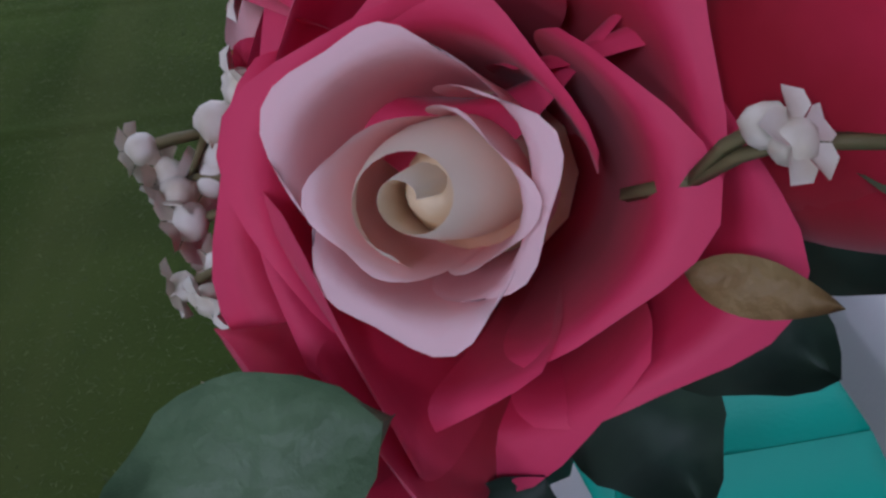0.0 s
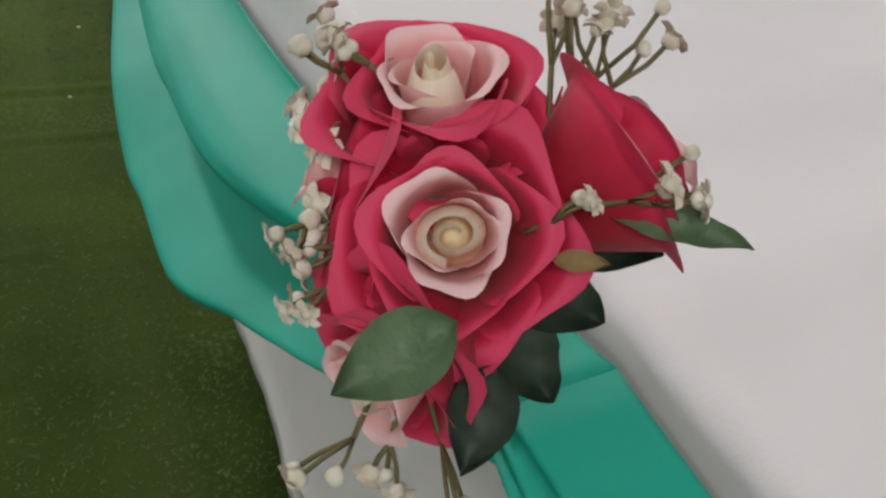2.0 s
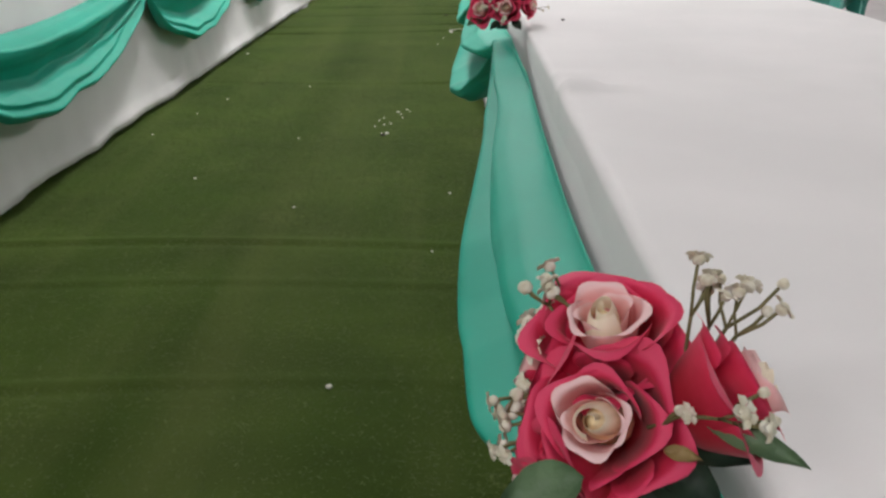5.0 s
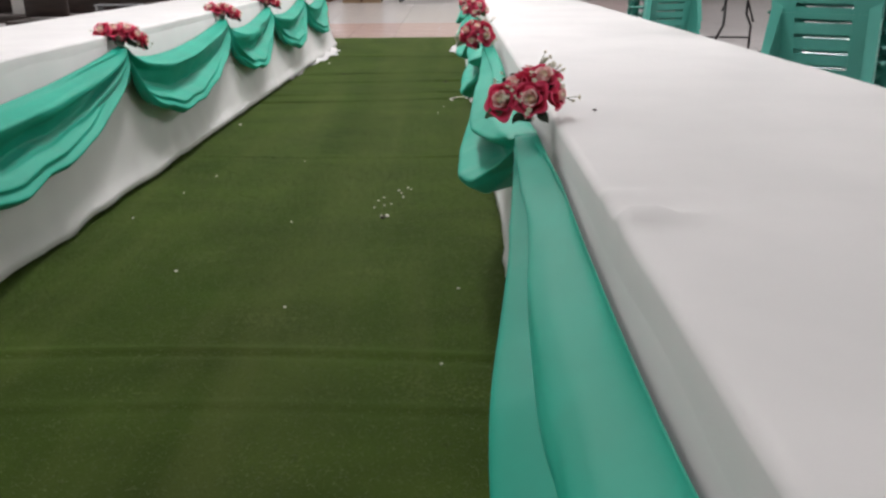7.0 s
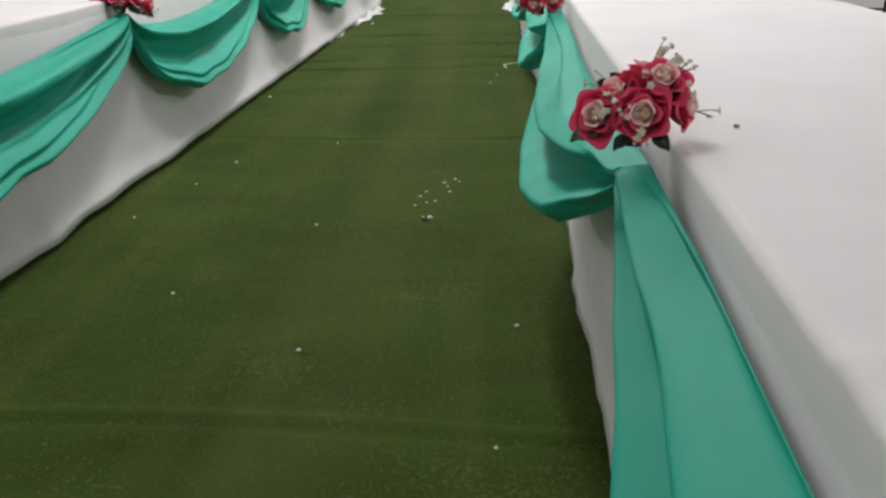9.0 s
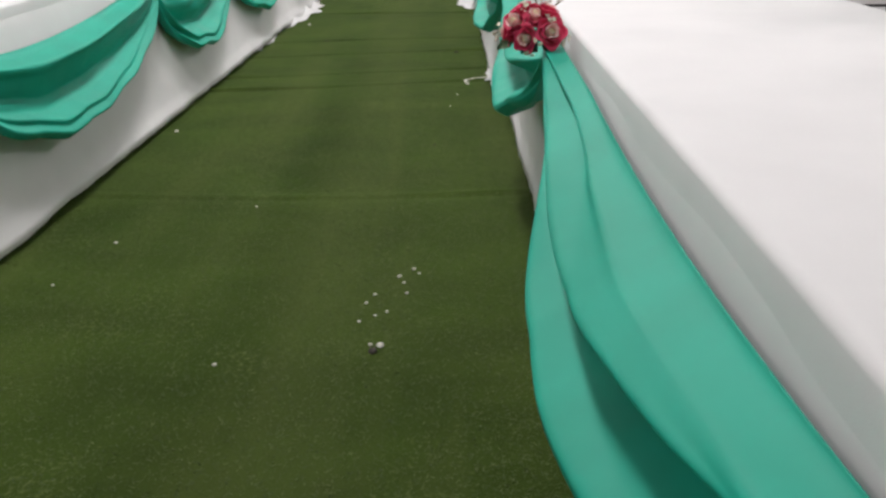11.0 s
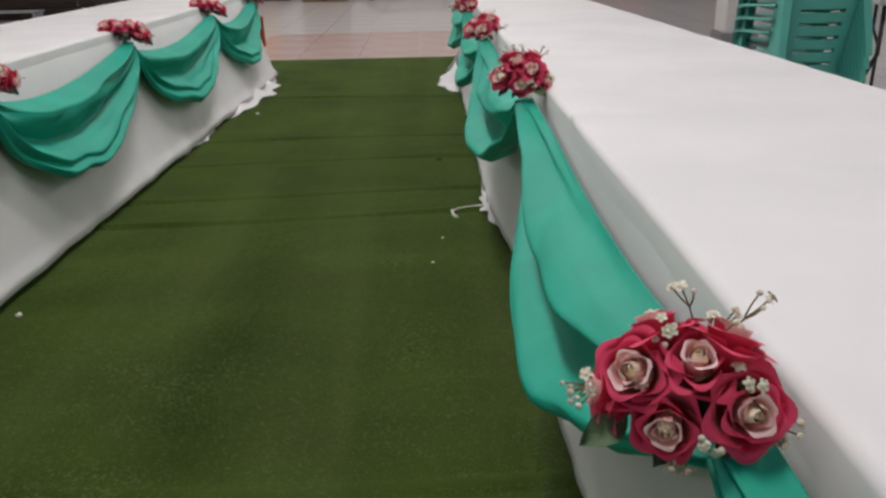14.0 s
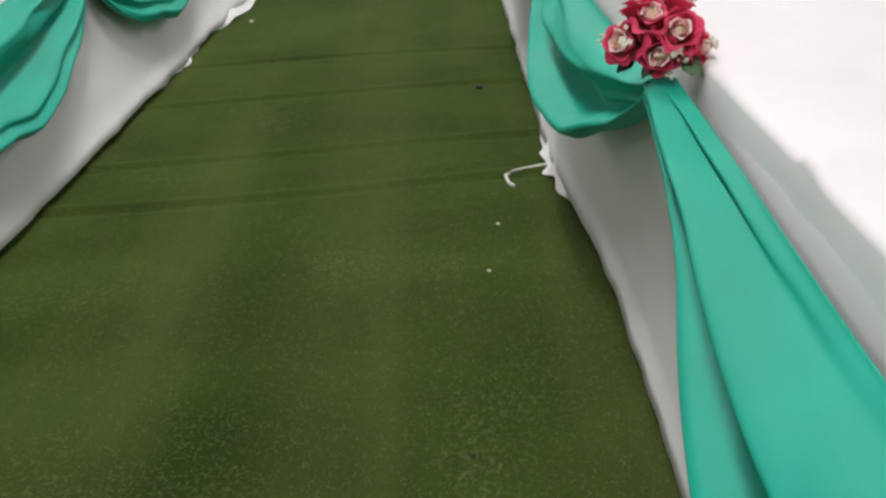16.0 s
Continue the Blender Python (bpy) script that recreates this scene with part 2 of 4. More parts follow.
def grid(nu, nv, f, uv=False):
    """A sheet whose point at (u, v) is f(u, v)."""
    bm = bmesh.new()
    rows = [[bm.verts.new(f(i / nu, j / nv)) for j in range(nv + 1)] for i in range(nu + 1)]
    lay = bm.loops.layers.uv.new("UVMap") if uv else None
    for i in range(nu):
        for j in range(nv):
            fc = bm.faces.new((rows[i][j], rows[i + 1][j], rows[i + 1][j + 1], rows[i][j + 1]))
            if uv:
                for lp, (a, b) in zip(fc.loops, ((i, j), (i + 1, j), (i + 1, j + 1), (i, j + 1))):
                    lp[lay].uv = (a / nu, b / nv)
    return bm


def lathe(bm, profile, sides=24, centre=(0, 0)):
    rings = [[bm.verts.new((centre[0] + r * math.cos(2 * math.pi * k / sides), centre[1] + r * math.sin(2 * math.pi * k / sides), z)) for k in range(sides)] for r, z in profile]
    for a, b in zip(rings, rings[1:]):
        for k in range(sides):
            bm.faces.new((a[k], a[(k + 1) % sides], b[(k + 1) % sides], b[k]))
    bm.faces.new(rings[0][::-1])
    bm.faces.new(rings[-1])
    return bm


def thick(ob, metres, offset=-1):
    s = ob.modifiers.new("thickness", "SOLIDIFY")
    s.thickness, s.offset = metres, offset
    return ob


# ---- the hall ----
X0, X1, Y0, Y1 = -9.5, 7.5, -5.0, 24.0
EDGE_R, EDGE_L = 0.575, -1.19
BACK_L = -1.96
START, END_R, END_L = -3.2, 10.15, 10.15
CARPET_END = 11.25


def top_z(y):
    return 0.762 - 0.0075 * y


def back_r(y):
    return 1.50 - 0.024 * y


floor = part("floor", box(bmesh.new(), X0, X1, Y0, Y1, -0.2, -0.006), M_GROUT, smooth=False)
tagged(floor, "pale glossy tiled hall floor with grey joints", "floor", kind="structure")
for nm, b in (("wall_west", (X0 - 0.2, X0, Y0, Y1, -0.2, CEILING)), ("wall_east", (X1, X1 + 0.2, Y0, Y1, -0.2, CEILING)),
              ("wall_south", (X0 - 0.2, X1 + 0.2, Y0 - 0.2, Y0, -0.2, CEILING)), ("wall_north", (X0 - 0.2, X1 + 0.2, Y1, Y1 + 0.2, -0.2, CEILING))):
    w = part(nm, box(bmesh.new(), *b), M_WALL, smooth=False)
    tagged(w, "off-white painted plaster hall wall", "wall", kind="structure")
c = part("ceiling", box(bmesh.new(), X0 - 0.2, X1 + 0.2, Y0 - 0.2, Y1 + 0.2, CEILING, CEILING + 0.2), M_CEIL, smooth=False)
tagged(c, "plain white hall ceiling", "ceiling", kind="structure")

for lx, ly, strong in LAMP_SPOTS:
    fx = thing("ceiling_light", "unseen white fluorescent ceiling light in a metal tray", "ceiling light", lx, ly, CEILING, group="ceiling lights")
    part("tray", box(bmesh.new(), -0.16, 0.16, -0.64, 0.64, -0.06, -0.002, 0.008), M_PLASTIC, fx)
    part("tube", tube(bmesh.new(), [(-0.07, -0.6, -0.085), (-0.07, 0.6, -0.085)], 0.014, 10), M_TUBE, fx, "glowing fluorescent tube")
    part("tube", tube(bmesh.new(), [(0.07, -0.6, -0.085), (0.07, 0.6, -0.085)], 0.014, 10), M_TUBE, fx, "glowing fluorescent tube")
    lamp = bpy.data.lights.new("fluorescent_glow", "AREA")
    lamp.shape, lamp.size, lamp.size_y, lamp.energy, lamp.color = "RECTANGLE", 0.3, 1.25, LAMP_POWER * strong, (1.0, 0.965, 0.975)
    lo = new("fluorescent_glow", lamp)
    lo.matrix_basis = pose(lx, ly, CEILING - 0.11)

# artificial grass runner
def carpet_f(u, v):
    x = -1.9 + u * 3.3
    y = START + v * (CARPET_END - START)
    z = 0.012 + 0.002 * noise.noise((x * 1.5, y * 2, 0))
    for s, k in ((1.52, 0.5), (2.04, 0.5), (2.34, 1.1), (4.75, 0.5), (6.5, 0.9), (6.82, 0.7), (7.4, 0.7), (7.9, 0.9), (9.2, 0.8)):
        d = (y - s - 0.06 * math.sin(x * 1.7 + s)) / 0.017
        z += 0.014 * k * (math.exp(-d * d) - 0.75 * math.exp(-(d + 1.7) ** 2)) * (0.4 + 0.6 * noise.noise((x * 1.3, s, 4)) ** 2 * 4)
    return Vector((x, y, z))


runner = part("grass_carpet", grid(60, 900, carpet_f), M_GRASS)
thick(runner, 0.012)
tagged(runner, "dark green artificial grass runner laid down the aisle", "carpet", kind="structure")


# ---- draped tables ----
def drape(side, edge, y0, y1, seed, depth, flare=lambda y: 0.0):
    """A cloth front that hangs from the table's edge to the floor, with loose folds."""
    def f(u, v):
        y = y0 + u * (y1 - y0)
        zt = top_z(y)
        z = zt - 0.012 - v * (zt - 0.044)
        n = noise.noise((y * 1.9, v * 0.7, seed)) + 0.5 * noise.noise((y * 5.5, v * 0.9, seed + 7))
        out = 0.001 + 0.008 * v + flare(y) * v + depth * v ** 1.3 * n
        out += 0.006 * v ** 3 * (1 + noise.noise((y * 11, 0, seed)))
        # the stiff hem kicks out a little
        out += 0.014 * max(0.0, (v - 0.90) / 0.10) ** 0.7
        if v > 0.93:
            z += 0.012 * noise.noise((y * 3.2, 2, seed)) + 0.006
        return Vector((edge(y) - side * (max(out, 0.0026) if v > 0.06 else -0.006 + 0.165 * v), y, max(z, 0.017)))
    return grid(int((y1 - y0) * 26), 22, f)


def cloth_top(front, back, y0, y1, lumps, seed):
    """The cloth's top, its rounded shoulders and the first hand's breadth of both falls, in one sheet."""
    r, fall = 0.014, 0.05
    turn = r * math.pi / 2

    def f(u, v):
        y = y0 + u * (y1 - y0)
        xf, xb = front(y), back(y)
        w = abs(xb - xf)
        sg = 1 if xb > xf else -1
        flat = w - 2 * r
        # arc lengths, crowded near the shoulders
        cells = [0.0, fall * 0.5, fall] + [fall + turn * k / 6 for k in range(1, 7)] + [fall + turn + flat * (k / 27) for k in range(1, 28)] + [fall + turn + flat + turn * k / 6 for k in range(1, 7)] + [2 * turn + flat + fall * 1.5, 2 * turn + flat + 2 * fall]
        a = cells[round(v * (len(cells) - 1))]
        zt = top_z(y)
        if a <= fall:
            d, z = -0.004, zt - r - (fall - a)
        elif a <= fall + turn:
            t = (a - fall) / r
            d, z = r - r * math.cos(t) - 0.004 * math.cos(t), zt - r + r * math.sin(t)
        elif a <= fall + turn + flat:
            d, z = r + a - fall - turn, zt
        elif a <= fall + 2 * turn + flat:
            t = (a - fall - turn - flat) / r
            d, z = w - r + r * math.sin(t), zt - r + r * math.cos(t)
        else:
            d, z = w + 0.004, zt - r - (a - fall - 2 * turn - flat)
        z += 0.0016 * noise.noise((d * 4, y * 2.2, seed)) + 0.001 * noise.noise((d * 11, y * 9, seed))
        d += 0.0008 * noise.noise((z * 9, y * 3.1, seed + 2))
        for ly, ld, h in lumps:
            near = math.exp(-((y - ly - 0.15 * max(0, d)) / 0.022) ** 2) * math.exp(-(max(0, d - ld) / 0.10) ** 2)
            z += h * near * math.exp(-((zt - z) / 0.03) ** 2) * (0.8 + noise.noise((d * 14, y * 6, 3)))
            if d < 0.03:
                d -= 0.12 * h * near * math.exp(-((zt - z) / 0.04) ** 2)
        return Vector((xf + sg * d, y, z))
    return grid(int((y1 - y0) * 44), 43, f)


def flare_r(y):
    k = min(1.0, max(0.0, (y - 5.9) / 0.7))
    return -0.008 + 0.05 * k * k * (3 - 2 * k)


def flare_l(y):
    return 0.026 * max(0.0, y - 2.6)


def table_row(side, front, back, y0, y1, lumps, seed, label):
    row = thing("tablecloth", label, "tablecloth")
    part("top_cloth", cloth_top(front, back, y0, y1, lumps, seed), M_CLOTH, row, "white cloth top, faintly creased")
    thick(part("front_skirt", drape(side, front, y0, y1, seed, 0.014 if side > 0 else 0.024, flare_r if side > 0 else flare_l), M_CLOTH, row, "white skirt hanging to the floor in loose folds"), 0.004, 0)
    thick(part("back_skirt", drape(-side, back, y0, y1, seed + 3, 0.012), M_CLOTH, row), 0.004, 0)
    for yy, sg in ((y0, -1), (y1, 1)):
        xf, xb = front(yy), back(yy)

        def f(u, v, yy=yy, sg=sg, xf=xf, xb=xb):
            z = top_z(yy) - 0.012 - v * (top_z(yy) - 0.02)
            return Vector((xf + (xb - xf) * u - side * 0.16 * v ** 4 * (1 - u) ** 3, yy + sg * (0.005 + 0.05 * v * (0.5 + 0.5 * math.sin(u * 19 + 2 * v)) + 0.14 * v ** 5 * (1 + noise.noise((u * 6, 1, seed)))), z))
        thick(part("end_skirt", grid(40, 16, f), M_CLOTH, row), 0.004, 0)
    return row


right_row = table_row(1, lambda y: EDGE_R, back_r, START, END_R, [(1.30, 0.02, 0.014), (1.41, 0.02, 0.008), (4.98, 0.03, 0.016), (3.1, 0.0, 0.004), (-0.05, 0.3, 0.006), (0.30, 0.9, 0.010), (0.44, 0.9, 0.007)], 11.0, "white cloth over a long row of banquet tables")
left_row = table_row(-1, lambda y: EDGE_L, lambda y: BACK_L, START, END_L, [(5.1, 0.02, 0.006), (6.8, 0.02, 0.006), (8.6, 0.02, 0.005)], 23.0, "white cloth over a second long row of banquet tables")


# puddled hems near the far ends of the skirts
def puddle(x, y, length, width, side, seed):
    def f(u, v):
        a = u * length
        w = width * (0.55 + 0.6 * abs(noise.noise((u * 5, 0, seed)))) * math.sin(math.pi * min(1, u * 1.02)) ** 0.4
        h = 0.02 + 0.09 * (1 - v) ** 2 + 0.02 * math.sin(u * 23 + v * 3 + seed) * (1 - v * 0.5)
        return Vector((x - side * (w * v), y + a + 0.03 * noise.noise((u * 7, v * 3, seed)), max(0.018, h)))
    p = part("puddled_hem", grid(36, 10, f), M_CLOTH, right_row if side > 0 else left_row, "crumpled hem lying on the grass")
    thick(p, 0.004, 1)


puddle(EDGE_L + 0.12, 8.5, 1.75, 0.26, -1, 2.0)
puddle(EDGE_L + 0.10, 7.5, 0.9, 0.11, -1, 5.0)
puddle(EDGE_R - 0.07, 9.3, 0.95, 0.24, 1, 8.0)
puddle(EDGE_R - 0.03, 6.3, 0.7, 0.09, 1, 13.0)

RIGHT_BOUQUETS = [0.27, 2.0, 3.85, 5.40, 6.9, 8.4]
LEFT_BOUQUETS = [2.35, 4.12, 5.88, 7.24, 8.80, 10.08]


# ---- teal swags ----
def swag(side, edge, y0, y1, seed, drop, bulge, rng):
    """Satin gathered at both ends and sagging between, its folds running from gather to gather."""
    lop = rng.uniform(-0.04, 0.04)
    neck = 0.058 if side > 0 else 0.045
    skew = 0.93 if side > 0 else 0.70
    pleats = rng.uniform(2.7, 3.3)
    # how far the cloth stands out from top edge to hem: a broad roll, a hollow under it, a rolled hem
    roll = [(0.0, 0.06), (0.10, 0.30), (0.22, 0.62), (0.31, 0.80), (0.36, 0.72), (0.48, 0.26), (0.64, 0.16), (0.76, 0.66), (0.86, 1.08), (0.94, 1.06), (1.0, 0.75)]
    if side < 0:
        roll = [(0.0, 0.20), (0.14, 0.78), (0.22, 0.70), (0.50, 0.22), (0.66, 0.52), (0.76, 0.96), (0.82, 0.84), (0.92, 1.02), (1.0, 0.7)]

    def ridge(v):
        total = 0.0
        for d in (-0.018, 0.0, 0.018):
            q = min(1.0, max(0.0, v + d))
            for (a0, b0), (a1, b1) in zip(roll, roll[1:]):
                if q <= a1:
                    total += b0 + (b1 - b0) * (q - a0) / (a1 - a0)
                    break
        return total / 3

    def lift(y):
        # the first tie sits higher on the cloth
        return 0.045 * math.exp(-((y - 0.27) / 0.3) ** 2) if side > 0 else 0.0

    def f(u, v):
        s = max(0.0, math.sin(math.pi * u ** skew))
        y = y0 + (u + lop * s * s) * (y1 - y0)
        st, sb = s ** 0.80, s ** (1.04 if side > 0 else 0.62)
        zt = top_z(y) + lift(y)
        ztop = zt - (0.032 if side > 0 else 0.050) - (0.27 if side > 0 else 0.30) * drop * st
        facet = abs((u * 5.3 + seed) % 1.0 - 0.5) - 0.25
        zbot = zt - (0.068 if side > 0 else 0.095) - (drop + 0.03) * sb + (0.02 * noise.noise((u * 5, 0, seed)) + 0.035 * facet) * s
        vv = min(v / 0.92, 1.0)
        z = ztop + (zbot - ztop) * vv
        # the folds wander between the two ties
        drift = vv * (1 - vv) * (0.40 * noise.noise((u * 1.7, vv * 0.8, seed)) + 0.55 * (0.5 - u))
        body = ridge(min(1.0, max(0.0, vv + drift)))
        tuck = min(1.0, vv / 0.14)
        end = max(0.0, 1 - s / 0.55)
        far, near = math.exp(-((1 - u) / 0.26) ** 1.5), math.exp(-(u / 0.13) ** 1.5)
        wob = 0.22 * noise.noise((u * 2.5, vv * 2.0, seed + 3))
        tooth = (pleats * vv ** (1.0 - 0.25 * s) + seed + wob) % 1.0
        tooth = tooth / 0.68 if tooth < 0.68 else (1 - tooth) / 0.32
        crease = tooth * tooth * (3 - 2 * tooth) - 0.5
        out = 0.017 + neck * end ** 1.5 * (0.3 + 0.7 * tuck) + bulge * sb * body * tuck
        out += tuck * crease * (0.060 * far * min(1.0, 2.6 * s) + 0.040 * near * min(1.0, 2.6 * s) + 0.012 * (1 - s) + 0.006 * s)
        # shallow diagonal pulls
        pull = abs(math.sin(9.0 * u + 5.0 * vv + 2.0 * seed + 1.5 * noise.noise((u * 3, vv * 3, seed + 9))))
        out += tuck * s * (0.007 * (pull - 0.6) + 0.010 * noise.noise((u * 6, vv * 4, seed + 5)))
        if v > 0.92:
            k = (v - 0.92) / 0.08
            out -= 0.6 * bulge * k * sb
            z += 0.03 * k * sb
        clear = max(0.0, (flare_r if side > 0 else flare_l)(y)) * (top_z(y) - z) / top_z(y)
        return Vector((edge - side * (max(0.014, out) + clear), y, z))
    t = thing("teal_swag", "teal satin swag draped along the white table front", "swag", group="table swags")
    w = part("drape", grid(110, 92, f), M_TEAL, t)
    thick(w, 0.002, 0)
    # the knot of satin that ties it up
    bm = bmesh.new()
    bmesh.ops.create_icosphere(bm, subdivisions=3, radius=0.018)
    for q in bm.verts:
        a = math.atan2(q.co.x, q.co.y)
        q.co *= 1 + 0.12 * math.sin(7 * a + seed) + 0.15 * noise.noise(q.co * 40 + Vector((seed, 0, 0)))
        q.co.z *= 0.75
        q.co += Vector((edge - side * (neck + 0.004), y1 - 0.005, top_z(y1) - 0.066 + lift(y1)))
    part("knot", bm, M_TEAL, t)
    return t


for side, edge, ys, end0, end1 in ((1, EDGE_R, RIGHT_BOUQUETS, -1.45, END_R + 0.02), (-1, EDGE_L, LEFT_BOUQUETS, 0.7, END_L)):
    stops = [end0, *ys] + ([end1] if side > 0 else [])
    sw = random.Random(31 + side)
    for k, (a, b) in enumerate(zip(stops, stops[1:])):
        swag(side, edge, a, b, 1.37 * k + (0.4 if side > 0 else 5.2), 0.255 if side > 0 else 0.315, (0.150, 0.138, 0.170, 0.140, 0.135, 0.12, 0.11)[k] if side > 0 else 0.12, sw)


# ---- bouquets ----
def petal_mesh(name, mat, r0, r1, h, width, curl, point, cup, taper=0.60):
    """A petal standing on the rose's rim: r0, h at its foot and r1 at its lip."""
    def f(a, b):
        s = 2 * a - 1
        prof = math.sin(math.pi * (0.22 + taper * b)) ** 0.8
        tip = 1 - point * (abs(s) ** 1.7) * b + 0.03 * math.sin(5.2 * s + 900 * r1) * (1 - s * s) * b * b
        t = b * tip
        ang = s * width * prof
        r = r0 + (r1 - r0) * t ** cup
        z = h * math.sin(t * math.pi / 2)
        if t > 0.74:
            k = (t - 0.74) / 0.26
            r += curl * k * k
            z -= 0.35 * curl * k * k
        r += (0.0012 + 0.035 * r1) * math.sin(s * 4 + r1 * 900) * (1 - 0.7 * s * s) * t * t
        return Vector((r * math.cos(ang), r * math.sin(ang), z))
    bm = grid(14, 12, f, uv=True)
    me = bpy.data.meshes.new(name)
    bm.normal_update()
    bm.to_mesh(me)
    bm.free()
    me.shade_smooth()
    me.materials.append(mat)
    return me


def bud_mesh():
    """The rolled cream heart: one petal wound on itself."""
    def f(a, b):
        th = a * 2 * math.pi * 1.7
        r = (0.0014 + 0.0066 * a ** 0.8) * (0.62 + 0.62 * math.sin(math.pi * (0.15 + 0.62 * b)) - 0.34 * b ** 3)
        z = 0.0365 * b * (1 - 0.05 * a) + 0.0010 * math.sin(th * 1.3)
        return Vector((1.40 * r * math.cos(th), 1.12 * r * math.sin(th), z))
    bm = grid(40, 10, f, uv=True)
    me = bpy.data.meshes.new("heart_petal")
    bm.normal_update()
    bm.to_mesh(me)
    bm.free()
    me.shade_smooth()
    me.materials.append(M_HEART)
    return me


OUTER = [petal_mesh("outer_petal", M_OUTER, 0.010, 0.0290, 0.0270, 1.16, 0.0050, 0.18, 0.48, 0.45), petal_mesh("outer_petal", M_OUTER, 0.010, 0.0285, 0.0290, 1.10, 0.0034, 0.20, 0.50, 0.45),
         petal_mesh("outer_petal", M_OUTER, 0.009, 0.0222, 0.0315, 1.28, 0.0032, 0.18, 0.46, 0.45)]
INNER = [petal_mesh("inner_petal", M_MID, 0.008, 0.0128, 0.0335, 1.80, 0.0034, 0.26, 0.5), petal_mesh("inner_petal", M_MID, 0.006, 0.0098, 0.0340, 1.75, 0.0010, 0.20, 0.5)]
BUD = bud_mesh()


def heart_mesh():
    bm = bmesh.new()
    lathe(bm, [(0.004, -0.006), (0.010, -0.002), (0.012, 0.006), (0.009, 0.016), (0.0052, 0.024), (0.0026, 0.0300), (0.0008, 0.0315)], 12)
    me = bpy.data.meshes.new("rose")
    bm.normal_update()
    bm.to_mesh(me)
    bm.free()
    me.shade_smooth()
    me.materials.append(M_CORE)
    return me


HEART = heart_mesh()


def aim(p, d, spin, size):
    q = Vector(d).normalized().to_track_quat("Z", "Y").to_matrix().to_4x4()
    return Matrix.Translation(p) @ q @ Matrix.Rotation(spin, 4, "Z") @ Matrix.Scale(size, 4)


def rose(parent, p, d, size, rng, tight=0.0):
    r = new("rose", HEART)
    r.parent = parent
    r.matrix_basis = aim(p, d, rng.uniform(0, 6.28), size)
    r["label"] = "silk rose, crimson outside and pale pink within"

    def add(me, ang, lift, lean, sc):
        o = new(me.name.split(".")[0], me)
        o.parent = r
        o.matrix_basis = Matrix.Rotation(ang, 4, "Z") @ Matrix.Translation((0, 0, lift)) @ Matrix.Rotation(lean, 4, "Y") @ Matrix.Scale(sc, 4)
    for k in range(5):
        add(OUTER[k % 2], k * 1.257 + rng.uniform(-0.15, 0.15), -0.006 + rng.uniform(-0.001, 0.001), 0.12 - tight + rng.uniform(-0.08, 0.16), rng.uniform(0.98, 1.1))
    for k in range(4):
        add(OUTER[2], k * 1.571 + 0.6 + rng.uniform(-0.35, 0.35), -0.002 + rng.uniform(-0.0015, 0.0015), rng.uniform(-0.10, 0.16), rng.uniform(0.92, 1.08))
    for k, (ang, sc) in enumerate(((0.2, 1.10), (2.35, 1.06), (4.15, 1.0))):
        add(INNER[0], ang + rng.uniform(-0.15, 0.15), 0.0002 * k, rng.uniform(-0.02, 0.10), sc * rng.uniform(0.98, 1.03))
    for k in range(2):
        add(INNER[1], k * 2.9 + 1.2 + rng.uniform(-0.2, 0.2), 0.0, rng.uniform(-0.04, 0.05), rng.uniform(0.97, 1.04))
    add(BUD, rng.uniform(0, 6.28), 0.0, 0.0, 1.0)
    return r


def leaf_mesh(name, mat, length, width):
    def f(a, b):
        s = 2 * a - 1
        w = width * math.sin(math.pi * b ** 0.8) ** 0.9 * (1 if b < 1 else 0)
        return Vector((s * w * 0.5, b * length, 0.22 * width * s * s + 0.08 * length * math.sin(b * 2.6) + 0.002 * math.sin(b * 20 + s * 3)))
    bm = grid(6, 12, f)
    me = bpy.data.meshes.new(name)
    bm.normal_update()
    bm.to_mesh(me)
    bm.free()
    me.shade_smooth()
    me.materials.append(mat)
    return me


LEAF = leaf_mesh("leaf", M_LEAF, 0.060, 0.036)
LONG_LEAF = leaf_mesh("leaf", M_LEAF, 0.075, 0.020)
DRY_LEAF = leaf_mesh("leaf", M_DRYLEAF, 0.060, 0.024)
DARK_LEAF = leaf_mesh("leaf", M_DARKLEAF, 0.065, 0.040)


def leaf(parent, p, d, face, me, size=1.0):
    y = Vector(d).normalized()
    x = y.cross(Vector(face)).normalized()
    z = x.cross(y)
    m = Matrix((x, y, z)).transposed().to_4x4()
    o = new("leaf", me)
    o.parent = parent
    o.matrix_basis = Matrix.Translation(p) @ m @ Matrix.Scale(size, 4)
    return o


